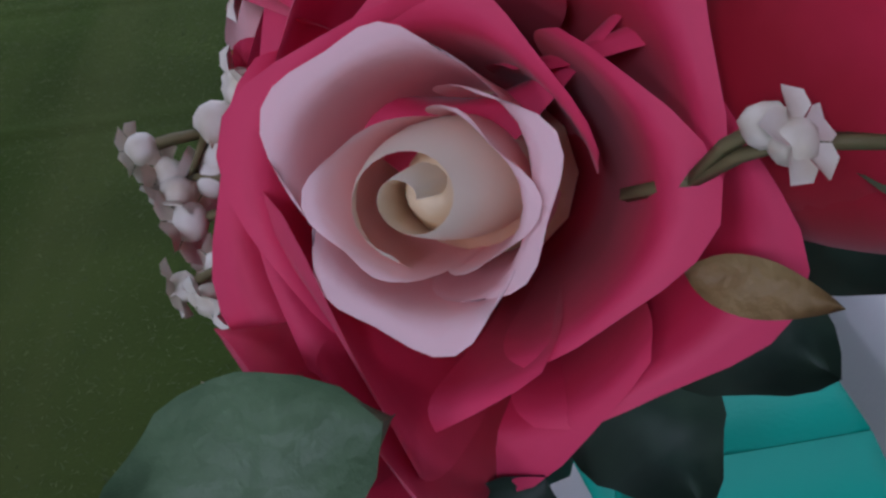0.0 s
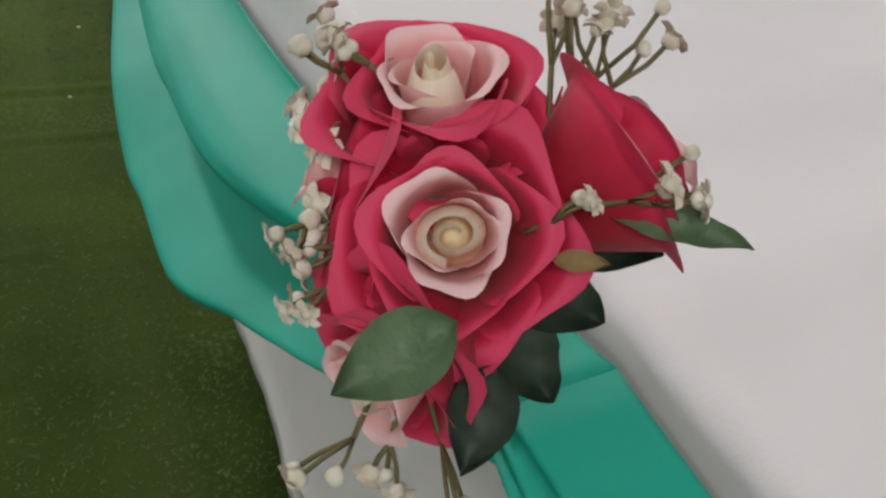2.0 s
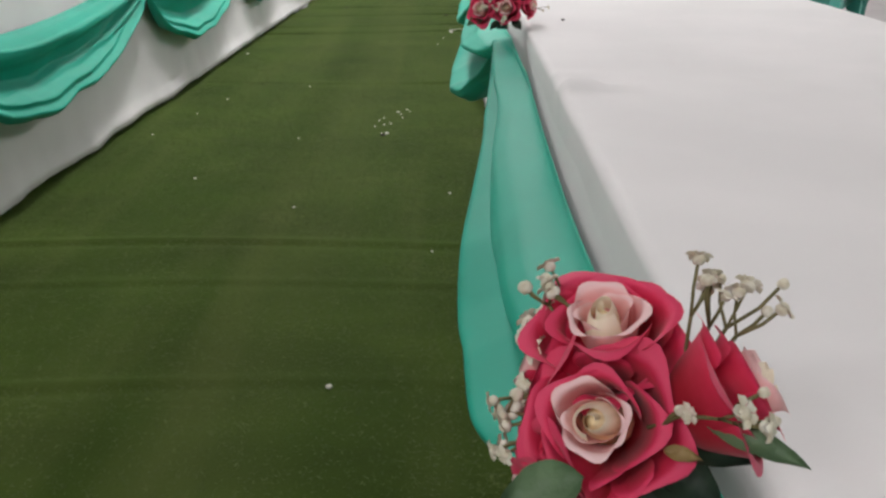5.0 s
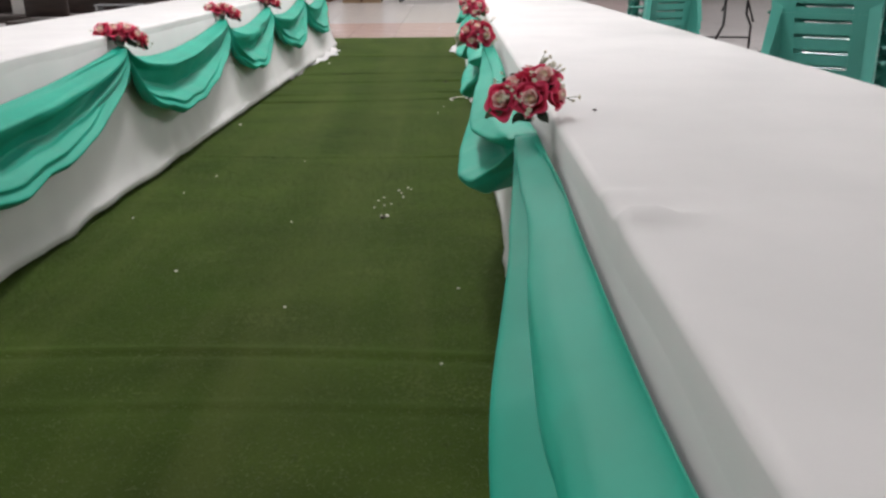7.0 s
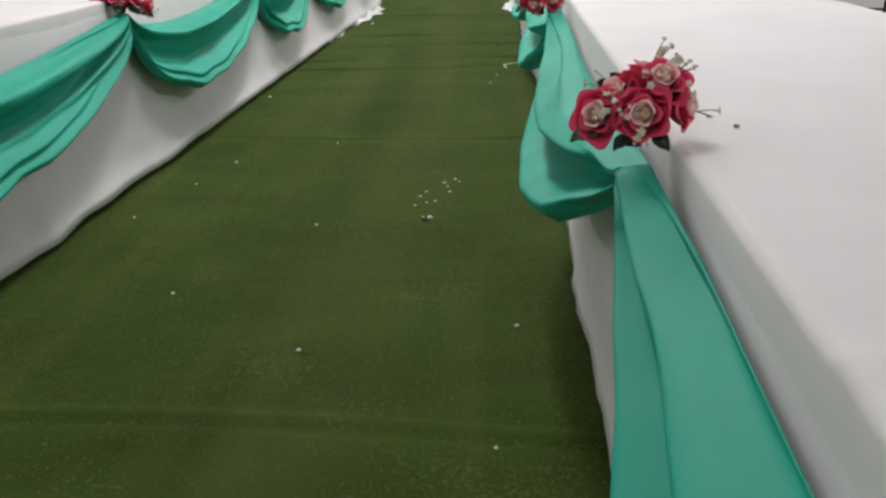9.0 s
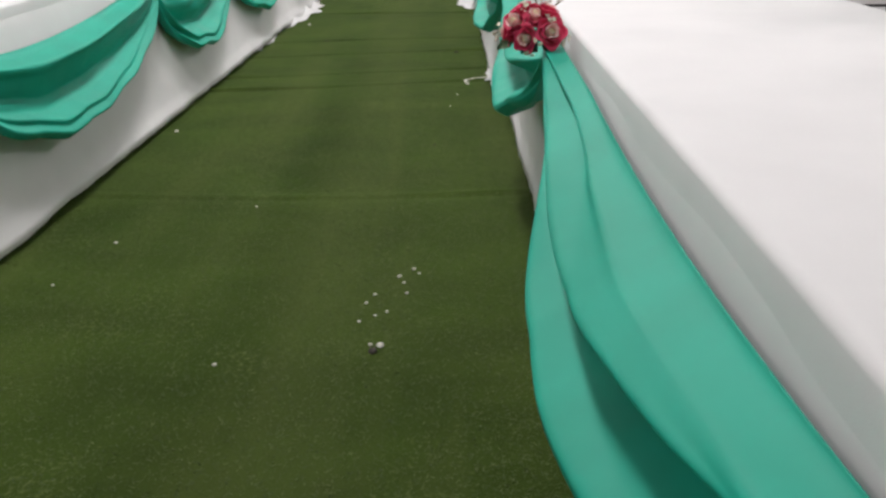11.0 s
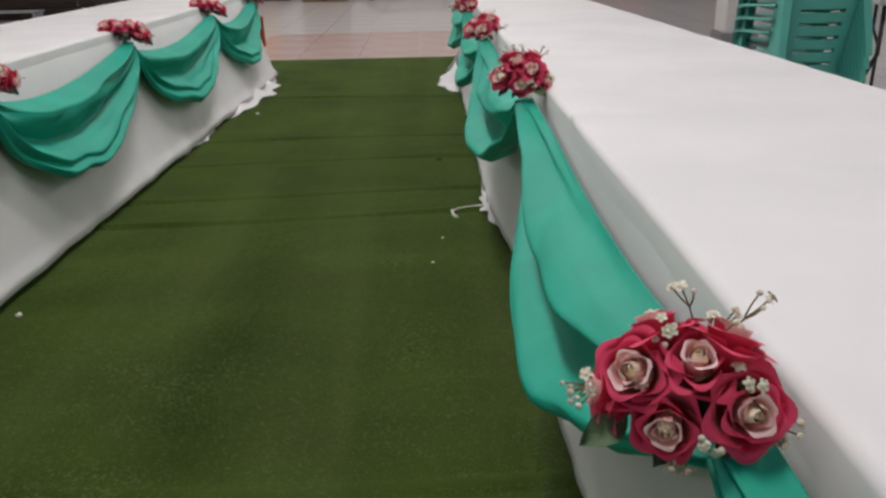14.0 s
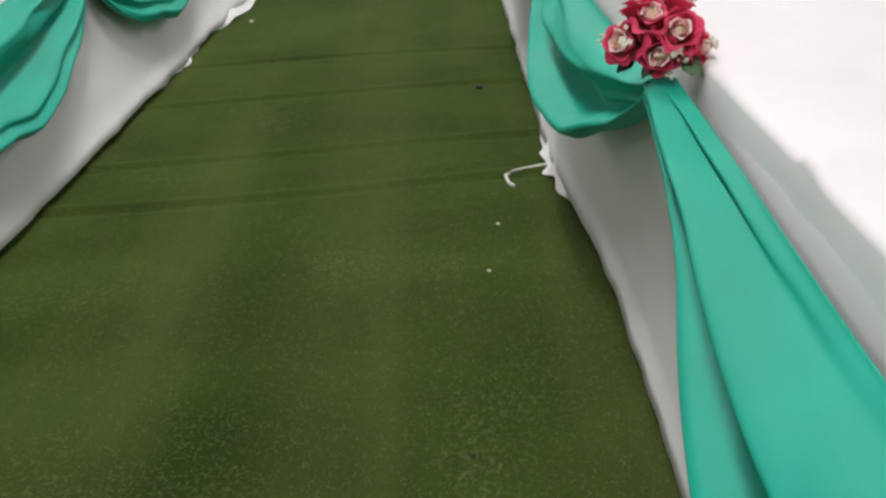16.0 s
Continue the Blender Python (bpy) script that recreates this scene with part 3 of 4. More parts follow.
def blossom_mesh(star):
    bm = bmesh.new()
    bmesh.ops.create_icosphere(bm, subdivisions=2, radius=0.0030)
    for v in bm.verts:
        v.co *= 1 + 0.18 * noise.noise(v.co * 500)
    if star:
        for k in range(5):
            a = k * 2 * math.pi / 5
            c, t = Vector((math.cos(a), math.sin(a), 0)), Vector((-math.sin(a), math.cos(a), 0))
            ring = [bm.verts.new(c * q + t * w + Vector((0, 0, h))) for q, w, h in ((0.0012, 0.0006, 0.0008), (0.0034, 0.0024, 0.0022), (0.0054, 0.0021, 0.0020), (0.0066, 0.0, 0.0008), (0.0054, -0.0021, 0.0020), (0.0034, -0.0024, 0.0022), (0.0012, -0.0006, 0.0008))]
            keel = bm.verts.new(c * 0.004 + Vector((0, 0, 0.0008)))
            for i, p in enumerate(ring):
                bm.faces.new((keel, p, ring[(i + 1) % len(ring)]))
    me = bpy.data.meshes.new("blossom")
    bm.normal_update()
    bm.to_mesh(me)
    bm.free()
    me.shade_smooth()
    me.materials.append(M_BUD)
    return me


STAR, BEAD = blossom_mesh(True), blossom_mesh(False)


def sprig(parent, p, d, length, rng, count=4):
    """A wiry stem that forks into small blossoms."""
    d = Vector(d).normalized()
    side = d.orthogonal().normalized()
    up = d.cross(side)
    bm = bmesh.new()
    tips = []
    root = Vector(p)
    knee = root + d * length * 0.45 + side * length * rng.uniform(-0.1, 0.1)
    tube(bm, [root, knee], 0.0009, 4)
    for k in range(count):
        a = rng.uniform(0, 6.28)
        off = (side * math.cos(a) + up * math.sin(a)) * length * rng.uniform(0.10, 0.32)
        tip = root + d * length * rng.uniform(0.75, 1.1) + off
        tube(bm, [knee, (knee + tip) / 2 + off * 0.15, tip], 0.0008, 4)
        tips.append((tip, (tip - knee).normalized()))
    st = part("sprig", bm, M_STEM, parent, "wiry filler sprig with cream blossoms")
    for tip, dd in tips:
        o = new("blossom", STAR if rng.random() < 0.55 else BEAD)
        o.parent = st
        o.matrix_basis = aim(tip, dd, rng.uniform(0, 6), rng.uniform(0.75, 1.1))


def basis(c):
    """Right, up and out of a bouquet that faces along c."""
    c = Vector(c).normalized()
    r = Vector((0, 0, 1)).cross(c).normalized()
    return r, c.cross(r), c


# heart of each rose (right, up, out), the way it faces in the same terms, and its size
DOME = [((-0.038, 0.002, 0.012), (-0.25, 0.05, 0.95), 0.98), ((-0.007, -0.042, 0.002), (-0.05, -0.45, 0.9), 0.88), ((0.056, -0.020, 0.004), (0.40, -0.12, 0.9), 1.0),
        ((0.010, 0.026, 0.010), (0.05, 0.45, 0.9), 0.9), ((-0.030, 0.052, -0.020), (-0.45, 0.85, 0.1), 0.92), ((0.038, 0.052, -0.018), (0.30, 0.92, 0.15), 0.98), ((-0.075, -0.015, -0.022), (-0.92, -0.05, 0.3), 0.9)]
TRIO = [((-0.052, -0.033, 0.010), (-0.20, -0.15, 0.95), 0.98), ((0.023, -0.026, 0.014), (0.12, -0.2, 0.95), 0.98), ((-0.032, 0.017, 0.0), (-0.25, 0.40, 0.85), 0.85),
        ((0.046, 0.036, 0.0), (0.30, 0.35, 0.88), 1.02), ((0.010, 0.062, -0.025), (0.05, 0.95, 0.2), 0.98), ((0.085, 0.005, -0.035), (0.95, 0.1, 0.2), 0.75)]
SPREAD = [  # low and wide
          ((-0.070, 0.012, 0.0), (-0.55, 0.25, 0.8), 0.95), ((-0.020, 0.012, 0.006), (-0.05, 0.45, 0.9), 0.95), ((0.030, 0.006, 0.010), (0.15, 0.30, 0.9), 0.95),
          ((0.072, -0.022, 0.006), (0.55, -0.05, 0.85), 0.95), ((0.100, -0.050, -0.010), (0.85, -0.35, 0.4), 0.85), ((0.000, -0.028, -0.012), (-0.1, -0.6, 0.7), 0.8), ((0.010, 0.034, -0.03), (0.0, 0.95, 0.2), 0.8)]


def bouquet(x, y, z, facing, seed, roses, flip=1.0, filler=5, backing=9):
    rng = random.Random(seed)
    b = thing("rose_bouquet", "crimson and pink silk rose bouquet tied on the table edge", "bouquet", x, y, z, group="table bouquets")
    r, u, c = basis(facing)

    def to(p):
        return r * p[0] * flip + u * p[1] + c * p[2]
    part("stem", tube(bmesh.new(), [to((0.0, -0.05, -0.06)), to((0, -0.01, -0.045))], 0.014, 8, 0.8), M_DARKLEAF, b, "dark bound stems")
    for p, d, size in roses:
        jit = Vector((rng.uniform(-0.003, 0.003), rng.uniform(-0.003, 0.003), 0))
        dd = to(d).normalized()
        rose(b, to(Vector(p) + jit) - dd * 0.033 * size, dd, size, rng)
    for k in range(filler):
        p, d, _ = roses[k % len(roses)]
        q, e, _ = roses[(k + 1) % len(roses)]
        mid = (Vector(p) + Vector(q)) / 2
        sprig(b, to(mid - Vector((0, 0, 0.035))), to(Vector((mid.x * 6 + rng.uniform(-0.4, 0.4), mid.y * 6 + rng.uniform(-0.4, 0.4), 0.8))), rng.uniform(0.038, 0.05), rng, rng.randint(4, 6))
    for k in range(filler):
        p, d, _ = rng.choice(roses)
        e = Vector((p[0] * 12 + rng.uniform(-0.3, 0.3), p[1] * 12 + rng.uniform(-0.3, 0.3), rng.uniform(-0.2, 0.3)))
        sprig(b, to(Vector(p) * 0.8 - Vector((0, 0, 0.03))), to(e), rng.uniform(0.036, 0.052), rng, rng.randint(3, 5))
    # dark leaves added behind the blooms, to close and darken the gaps
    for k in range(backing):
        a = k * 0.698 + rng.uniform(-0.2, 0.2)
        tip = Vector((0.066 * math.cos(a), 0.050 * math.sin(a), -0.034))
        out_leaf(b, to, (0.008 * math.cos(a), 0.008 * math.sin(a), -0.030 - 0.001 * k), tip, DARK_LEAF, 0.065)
    return b, rng, to


def out_leaf(b, to, root, tip, me, length):
    """A leaf from root to tip (right, up, out) that shows its face."""
    a, e = to(Vector(root)), to(Vector(tip))
    leaf(b, a, e - a, to(Vector((0.1, 0.2, 1))), me, (e - a).length / length)


# the first bouquet, which fills the opening view
FIRST = [((0.0, 0.001, 0.0), (-0.02, -0.02, 1.0), 0.97), ((-0.009, 0.045, -0.014), (-0.05, 0.55, 0.83), 0.99), ((0.054, 0.036, -0.032), (0.74, 0.60, -0.02), 0.98),
         ((-0.021, -0.046, -0.016), (-0.55, -0.58, 0.55), 0.98), ((-0.036, -0.010, -0.036), (-0.90, -0.05, 0.10), 0.85), ((-0.046, 0.024, -0.040), (-0.85, 0.20, 0.10), 0.9)]
b1, rg, to1 = bouquet(0.461, 0.253, 0.857, (-0.364, -0.741, 0.564), 3, FIRST, filler=0, backing=0)
out_leaf(b1, to1, (0.001, -0.021, 0.004), (-0.028, -0.041, 0.010), LEAF, 0.060)
out_leaf(b1, to1, (0.036, 0.014, -0.015), (0.080, 0.004, -0.012), LONG_LEAF, 0.075)
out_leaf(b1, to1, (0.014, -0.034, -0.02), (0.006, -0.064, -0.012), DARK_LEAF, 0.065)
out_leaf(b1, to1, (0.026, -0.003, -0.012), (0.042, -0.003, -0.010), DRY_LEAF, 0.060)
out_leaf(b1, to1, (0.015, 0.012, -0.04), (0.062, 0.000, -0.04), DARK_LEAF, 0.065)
# two near-black leaves added to stand in for the shadow under the roses
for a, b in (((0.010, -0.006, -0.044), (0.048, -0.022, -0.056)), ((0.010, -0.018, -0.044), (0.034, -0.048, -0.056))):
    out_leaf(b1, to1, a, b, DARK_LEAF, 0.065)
for k in range(11):
    w = k / 10
    sprig(b1, to1(Vector((rg.uniform(-0.036, -0.020), 0.050 - 0.058 * w, rg.uniform(-0.045, -0.02)))), to1(Vector((-0.7 + rg.uniform(-0.3, 0.3), 0.7 - 1.3 * w + rg.uniform(-0.5, 0.5), 0.3 + rg.uniform(-0.2, 0.4)))), rg.uniform(0.013, 0.027), rg, 3)
for k in range(4):
    sprig(b1, to1(Vector((0.024 + 0.004 * k, 0.035, -0.03))), to1(Vector((0.0 + 0.12 * k, 0.95, -0.15))), rg.uniform(0.036, 0.048), rg, 3)
sprig(b1, to1(Vector((0.030, 0.012, -0.01))), to1(Vector((0.85, 0.35, 0.15))), 0.032, rg, 5)
sprig(b1, to1(Vector((0.018, 0.004, -0.012))), to1(Vector((0.75, 0.25, 0.6))), 0.020, rg, 2)
for k in range(3):
    sprig(b1, to1(Vector((-0.02 + 0.008 * k, -0.045, -0.02))), to1(Vector((-0.5 + 0.4 * k, -0.9, 0.1))), 0.030, rg, 3)

TRIO = [(Vector(p) * 0.9, d, q * 1.06) for p, d, q in TRIO]
RIGHT_PLACES = [(0.508, 2.0, 0.808, TRIO, 1), (0.462, 3.84, 0.755, DOME, 1), (0.505, 5.39, 0.765, DOME, -1), (0.50, 6.88, 0.735, TRIO, 1), (0.50, 8.38, 0.725, DOME, 1)]
for k, (x, y, z, lay, fl) in enumerate(RIGHT_PLACES):
    b, rg, to = bouquet(x, y, z, (-0.30, -0.80, 0.50), 20 + k, lay, fl, 7)
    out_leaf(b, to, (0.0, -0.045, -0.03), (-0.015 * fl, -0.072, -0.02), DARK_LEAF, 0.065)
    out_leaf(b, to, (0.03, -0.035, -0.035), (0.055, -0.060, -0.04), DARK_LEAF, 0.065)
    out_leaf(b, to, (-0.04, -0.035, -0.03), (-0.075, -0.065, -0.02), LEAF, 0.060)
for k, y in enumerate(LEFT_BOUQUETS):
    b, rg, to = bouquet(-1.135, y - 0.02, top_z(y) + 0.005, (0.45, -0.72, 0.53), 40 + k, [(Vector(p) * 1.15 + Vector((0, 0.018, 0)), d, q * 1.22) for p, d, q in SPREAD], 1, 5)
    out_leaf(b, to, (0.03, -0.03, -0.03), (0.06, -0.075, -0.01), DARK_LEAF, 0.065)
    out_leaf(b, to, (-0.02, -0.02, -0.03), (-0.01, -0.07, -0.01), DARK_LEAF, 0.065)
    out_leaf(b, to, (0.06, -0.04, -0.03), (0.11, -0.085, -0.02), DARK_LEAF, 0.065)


# ---- stacked chairs and the table beside them ----
def chair_parts():
    """Meshes of one moulded armchair whose back faces -y; seat at 0.43 m."""
    def sf(u, v):
        return Vector((-0.22 + 0.44 * u, -0.18 + 0.42 * v, 0.43 - 0.02 * math.sin(math.pi * u) * math.sin(math.pi * v) + 0.02 * v ** 3))
    seat = grid(10, 10, sf)

    def bp(s, z):
        # back curve: leans out as it climbs, bowed across
        t = (z - 0.43) / 0.42
        return Vector((s * (0.23 + 0.02 * t), -0.19 - 0.11 * t + 0.035 * s * s, z))

    def bar(s0, s1, z0, z1):
        back = bmesh.new()
        n = 6
        rows = []
        for i in range(n + 1):
            s = s0 + (s1 - s0) * i / n
            lo, hi = bp(s, z0), bp(s, z1)
            rows.append([back.verts.new(p) for p in (lo, hi, hi + Vector((0, 0.012, 0)), lo + Vector((0, 0.012, 0)))])
        for a, b in zip(rows, rows[1:]):
            for k in range(4):
                back.faces.new((a[k], b[k], b[(k + 1) % 4], a[(k + 1) % 4]))
        back.faces.new(rows[0])
        back.faces.new(rows[-1][::-1])
        return back
    stiles = [bar(-1.0, -0.52, 0.40, 0.86), bar(0.52, 1.0, 0.40, 0.86)]
    slats = [bar(-0.518, 0.518, 0.43 + 0.068 * k, 0.48 + 0.068 * k) for k in range(6)] + [bar(-0.518, 0.518, 0.838, 0.86)]
    arms = []
    for sg in (-1, 1):
        bm = bmesh.new()
        path = [(sg * 0.24, -0.22, 0.66), (sg * 0.275, -0.10, 0.655), (sg * 0.285, 0.08, 0.645), (sg * 0.27, 0.20, 0.63), (sg * 0.25, 0.245, 0.56), (sg * 0.24, 0.25, 0.43)]
        prev = None
        for p in path:
            q = [bm.verts.new(Vector(p) + Vector((dx, 0, dz))) for dx, dz in ((-0.025, 0.0), (0.025, 0.0), (0.028, -0.012), (-0.028, -0.012))]
            if prev:
                for i in range(4):
                    bm.faces.new((prev[i], prev[(i + 1) % 4], q[(i + 1) % 4], q[i]))
            prev = q
        arms.append(bm)
    legs = []
    for sx, sy in ((-1, -1), (1, -1), (-1, 1), (1, 1)):
        bm = bmesh.new()
        top, foot = Vector((sx * 0.215, -0.17 if sy < 0 else 0.225, 0.435)), Vector((sx * 0.255, -0.265 if sy < 0 else 0.27, 0.0))
        a = [bm.verts.new(top + Vector((dx, dy, 0))) for dx, dy in ((-0.035 * sx, 0), (0.02 * sx, 0), (0.02 * sx, 0.05 * -sy))]
        q = [bm.verts.new(foot + Vector((dx, dy, 0))) for dx, dy in ((-0.025 * sx, 0), (0.01 * sx, 0), (0.01 * sx, 0.035 * -sy))]
        for i in range(2):
            bm.faces.new((a[i], a[i + 1], q[i + 1], q[i]))
        legs.append(bm)
    return seat, slats, stiles, arms, legs


def chair_once():
    ch = thing("plastic_armchair", "green moulded plastic armchair with a slatted back, stacked", "chair", 0, 0, 0, group="stacked chairs")
    seat, slats, stiles, arms, legs = chair_parts()
    thick(part("seat", seat, M_CHAIR, ch), 0.008)
    for q in stiles:
        part("back_stile", q, M_CHAIR, ch, smooth=False)
    for q in slats:
        part("slat", q, M_CHAIR, ch, smooth=False)
    for a in arms:
        part("arm", a, M_CHAIR, ch)
    for g in legs:
        thick(part("leg", g, M_CHAIR, ch, smooth=False), 0.006, 0)
    return ch


chair = chair_once()
chair.scale = (0.88, 0.88, 0.95)
first = True
for sx, sy, turn, n in ((2.17, 7.55, 3, 9), (2.06, 4.05, -36, 9)):
    for k in range(n):
        m = pose(sx, sy, -0.006, 0, 0, turn) @ Matrix.Translation((0, -0.010 * k, 0.064 * k))
        if first:
            chair.matrix_basis = m @ Matrix.Diagonal((*chair.scale, 1))
            first = False
        else:
            copy_thing(chair, m)


def folding_table(x, y, turn, length, top, width=0.75, mat=M_PLASTIC, label="white folding table with bent black metal legs", z=-0.006, group="folding tables"):
    t = thing("folding_table", label, "folding table", x, y, z, turn, group=group)
    part("tabletop", box(bmesh.new(), -length / 2, length / 2, -width / 2, width / 2, top - 0.045, top, 0.008), mat, t)
    for sx in (-1, 1):
        for sy in (-1, 1):
            lx = sx * (length / 2 - 0.22)
            part("leg", tube(bmesh.new(), [(lx, sy * width * 0.34, top - 0.045), (lx, sy * width * 0.34, 0.42), (lx + sx * 0.015, sy * width * 0.42, 0.30), (lx + sx * 0.02, sy * width * 0.42, 0.0)], 0.013, 8), M_BLACK, t, "bent black metal leg")
        part("crossbar", tube(bmesh.new(), [(lx, -width * 0.42, 0.18), (lx, width * 0.42, 0.18)], 0.010, 6), M_BLACK, t, "black metal crossbar")
        part("brace", tube(bmesh.new(), [(lx, 0, 0.45), (lx - sx * 0.40, 0, top - 0.05)], 0.009, 6), M_BLACK, t, "black metal brace")
    return t


folding_table(3.15, 8.6, 84, 1.8, 0.75)
folding_table(3.0, 4.9, 88, 1.8, 0.75)

# ---- floor tiles beyond the carpet ----
def tile_mesh(mat, w):
    me = bpy.data.meshes.new("floor_tile")
    bm = box(bmesh.new(), -w / 2, w / 2, -w / 2, w / 2, -0.006, 0.0)
    bm.to_mesh(me)
    bm.free()
    me.materials.append(mat)
    return me


# ---- far end of the hall ----
def draped_table(x, y, length, width, top, hem, mat, label, bow=0.02):
    t = thing("draped_table", label, "table", x, y, -0.006)

    def f(u, v):
        # skirt running round the four sides
        per = 2 * (length + width)
        s = u * per
        if s < length:
            p, n = (-length / 2 + s, -width / 2), (0, -1)
        elif s < length + width:
            p, n = (length / 2, -width / 2 + s - length), (1, 0)
        elif s < 2 * length + width:
            p, n = (length / 2 - (s - length - width), width / 2), (0, 1)
        else:
            p, n = (-length / 2, width / 2 - (s - 2 * length - width)), (-1, 0)
        o = bow * v * (0.5 + 0.5 * math.sin(s * 17)) + 0.01 * v
        return Vector((p[0] + n[0] * o, p[1] + n[1] * o, top - v * (top - hem - 0.05 * max(0, noise.noise((s * 1.3, 0, x))))))
    thick(part("cloth_skirt", grid(120, 6, f), mat, t), 0.004, 0)
    part("cloth_top", box(bmesh.new(), -length / 2, length / 2, -width / 2, width / 2, top - 0.01, top + 0.003, 0.003), mat, t)
    for sx in (-1, 1):
        for sy in (-1, 1):
            part("leg", box(bmesh.new(), sx * (length / 2 - 0.08) - 0.03, sx * (length / 2 - 0.08) + 0.03, sy * (width / 2 - 0.06) - 0.03, sy * (width / 2 - 0.06) + 0.03, 0, top - 0.012), M_GREY, t)
    return t


draped_table(-0.05, 19.5, 1.55, 0.7, 0.85, 0.22, M_CREAM, "table with a cream cloth hanging short of the floor")
draped_table(1.15, 20.2, 0.5, 0.6, 0.85, 0.04, M_CREAM, "narrow stand draped to the floor in cream cloth")
draped_table(-2.55, 21.5, 0.9, 0.6, 0.8, 0.12, M_PLASTIC, "small table under a white cloth")

carton = thing("cardboard_carton", "tall brown cardboard carton standing on the tiles", "carton", -1.60, 19.4, -0.006)
part("body", box(bmesh.new(), -0.42, 0.42, -0.3, 0.3, 0, 1.05, 0.01), M_CARD, carton)
part("flap", box(bmesh.new(), -0.42, 0.42, -0.34, -0.31, 0.75, 1.03, 0.003), M_CARD, carton)
part("tape", box(bmesh.new(), -0.03, 0.03, -0.306, -0.302, 0.02, 0.74), M_BROWN, carton, "strip of brown packing tape")

bench = thing("orange_cabinet", "low orange-painted cabinet on short legs", "cabinet", 4.0, 19.8, -0.006)
part("body", box(bmesh.new(), -0.58, 0.58, -0.25, 0.25, 0.22, 0.95, 0.012), M_ORANGE, bench)
part("rail", box(bmesh.new(), -0.60, 0.60, -0.275, -0.252, 0.20, 0.25, 0.006), M_BROWN, bench)
part("door", box(bmesh.new(), -0.55, -0.02, -0.268, -0.252, 0.28, 0.9, 0.005), M_ORANGE, bench)
part("door", box(bmesh.new(), 0.02, 0.55, -0.268, -0.252, 0.28, 0.9, 0.005), M_ORANGE, bench)
for sx in (-0.53, 0.53):
    for sy in (-0.2, 0.2):
        part("leg", box(bmesh.new(), sx - 0.03, sx + 0.03, sy - 0.03, sy + 0.03, 0, 0.215), M_BLACK, bench)

recess = thing("dark_doorway", "dark open doorway in the far wall beside a beige panel", "doorway", 6.4, 23.9, -0.006, kind="structure")
# solid dark slab on the wall, standing in for the unlit opening
part("frame", box(bmesh.new(), -0.70, 0.48, -0.06, 0.05, 0, 2.1, 0.01), M_DARKWOOD, recess)
part("panel", box(bmesh.new(), 0.50, 1.08, -0.05, 0.05, 0, 2.1, 0.01), M_CARD, recess)

pillar = thing("pillar", "white pillar with a grey foot behind the stacked chairs", "pillar", 2.86, 10.3, -0.006, kind="structure")
part("shaft", box(bmesh.new(), -0.13, 0.13, -0.13, 0.13, 0.30, CEILING, 0.01), M_WALL, pillar)
part("foot", box(bmesh.new(), -0.15, 0.15, -0.15, 0.15, 0, 0.30, 0.01), M_GREY, pillar, "dark grey painted foot")
pillar2 = thing("pillar", "white pillar beside the long table", "pillar", -4.15, 9.6, -0.006, kind="structure")
part("shaft", box(bmesh.new(), -0.2, 0.2, -0.2, 0.2, 0.0, CEILING, 0.01), M_WALL, pillar2)

# white tub on the far table end
tub = thing("white_tub", "large round white plastic tub on the far end of the table", "tub", 1.0, 9.6, top_z(9.55) + 0.003)
part("body", lathe(bmesh.new(), [(0.19, 0.0), (0.215, 0.015), (0.235, 0.18), (0.235, 0.26)], 32), M_PLASTIC, tub)
part("rim", lathe(bmesh.new(), [(0.236, 0.24), (0.248, 0.243), (0.248, 0.262), (0.236, 0.266)], 32), M_PLASTIC, tub)
bin_ = thing("grey_bin", "grey plastic crate standing on the floor", "crate", 2.1, 17.8, -0.006)
part("body", box(bmesh.new(), -0.35, 0.35, -0.25, 0.25, 0, 0.42, 0.02), M_GREY, bin_)
part("lid", box(bmesh.new(), -0.36, 0.36, -0.26, 0.26, 0.424, 0.9, 0.02), M_PLASTIC, bin_, "white lid")

# stage with a gold seat and red hangings
stage = thing("low_stage", "low brown stage board under the red hangings", "stage", -4.1, 20.6, -0.006)
part("deck", box(bmesh.new(), -1.9, 1.75, -1.0, 1.4, 0, 0.16, 0.01), M_BROWN, stage)
hang = thing("red_backdrop", "red fabric backdrop with a green centre strip", "backdrop", -4.6, 21.7, 0.155)
part("red_cloth", grid(60, 6, lambda u, v: Vector((-0.95 + 1.55 * u, 0.04 * math.sin(u * 30), 2.3 * v))), M_RED, hang)
part("green_strip", grid(10, 8, lambda u, v: Vector((-0.25 + (u - 0.5) * (0.08 + 0.3 * v), -0.06, 0.05 + 2.2 * v))), M_GREEN, hang, "green strip hanging to a point")
WIDE = 0.8
seat = thing("gold_settee", "gold-painted settee with cream cushions", "settee", -3.38, 20.5, 0.155)
part("back_panel", grid(24, 10, lambda u, v: Vector((WIDE * (-0.75 + 1.5 * u), 0.22 + 0.04 * v, 0.30 + (0.75 + 0.25 * math.sin(math.pi * u)) * v))), M_GOLD, seat)
part("seat_frame", box(bmesh.new(), -0.75 * WIDE, 0.75 * WIDE, -0.3, 0.25, 0.20, 0.33, 0.02), M_GOLD, seat)
for sx in (-0.4, 0.0, 0.4):
    part("cushion", box(bmesh.new(), sx - 0.15, sx + 0.15, -0.26, 0.16, 0.334, 0.5, 0.04), M_CREAM, seat, "pale cream cushion")
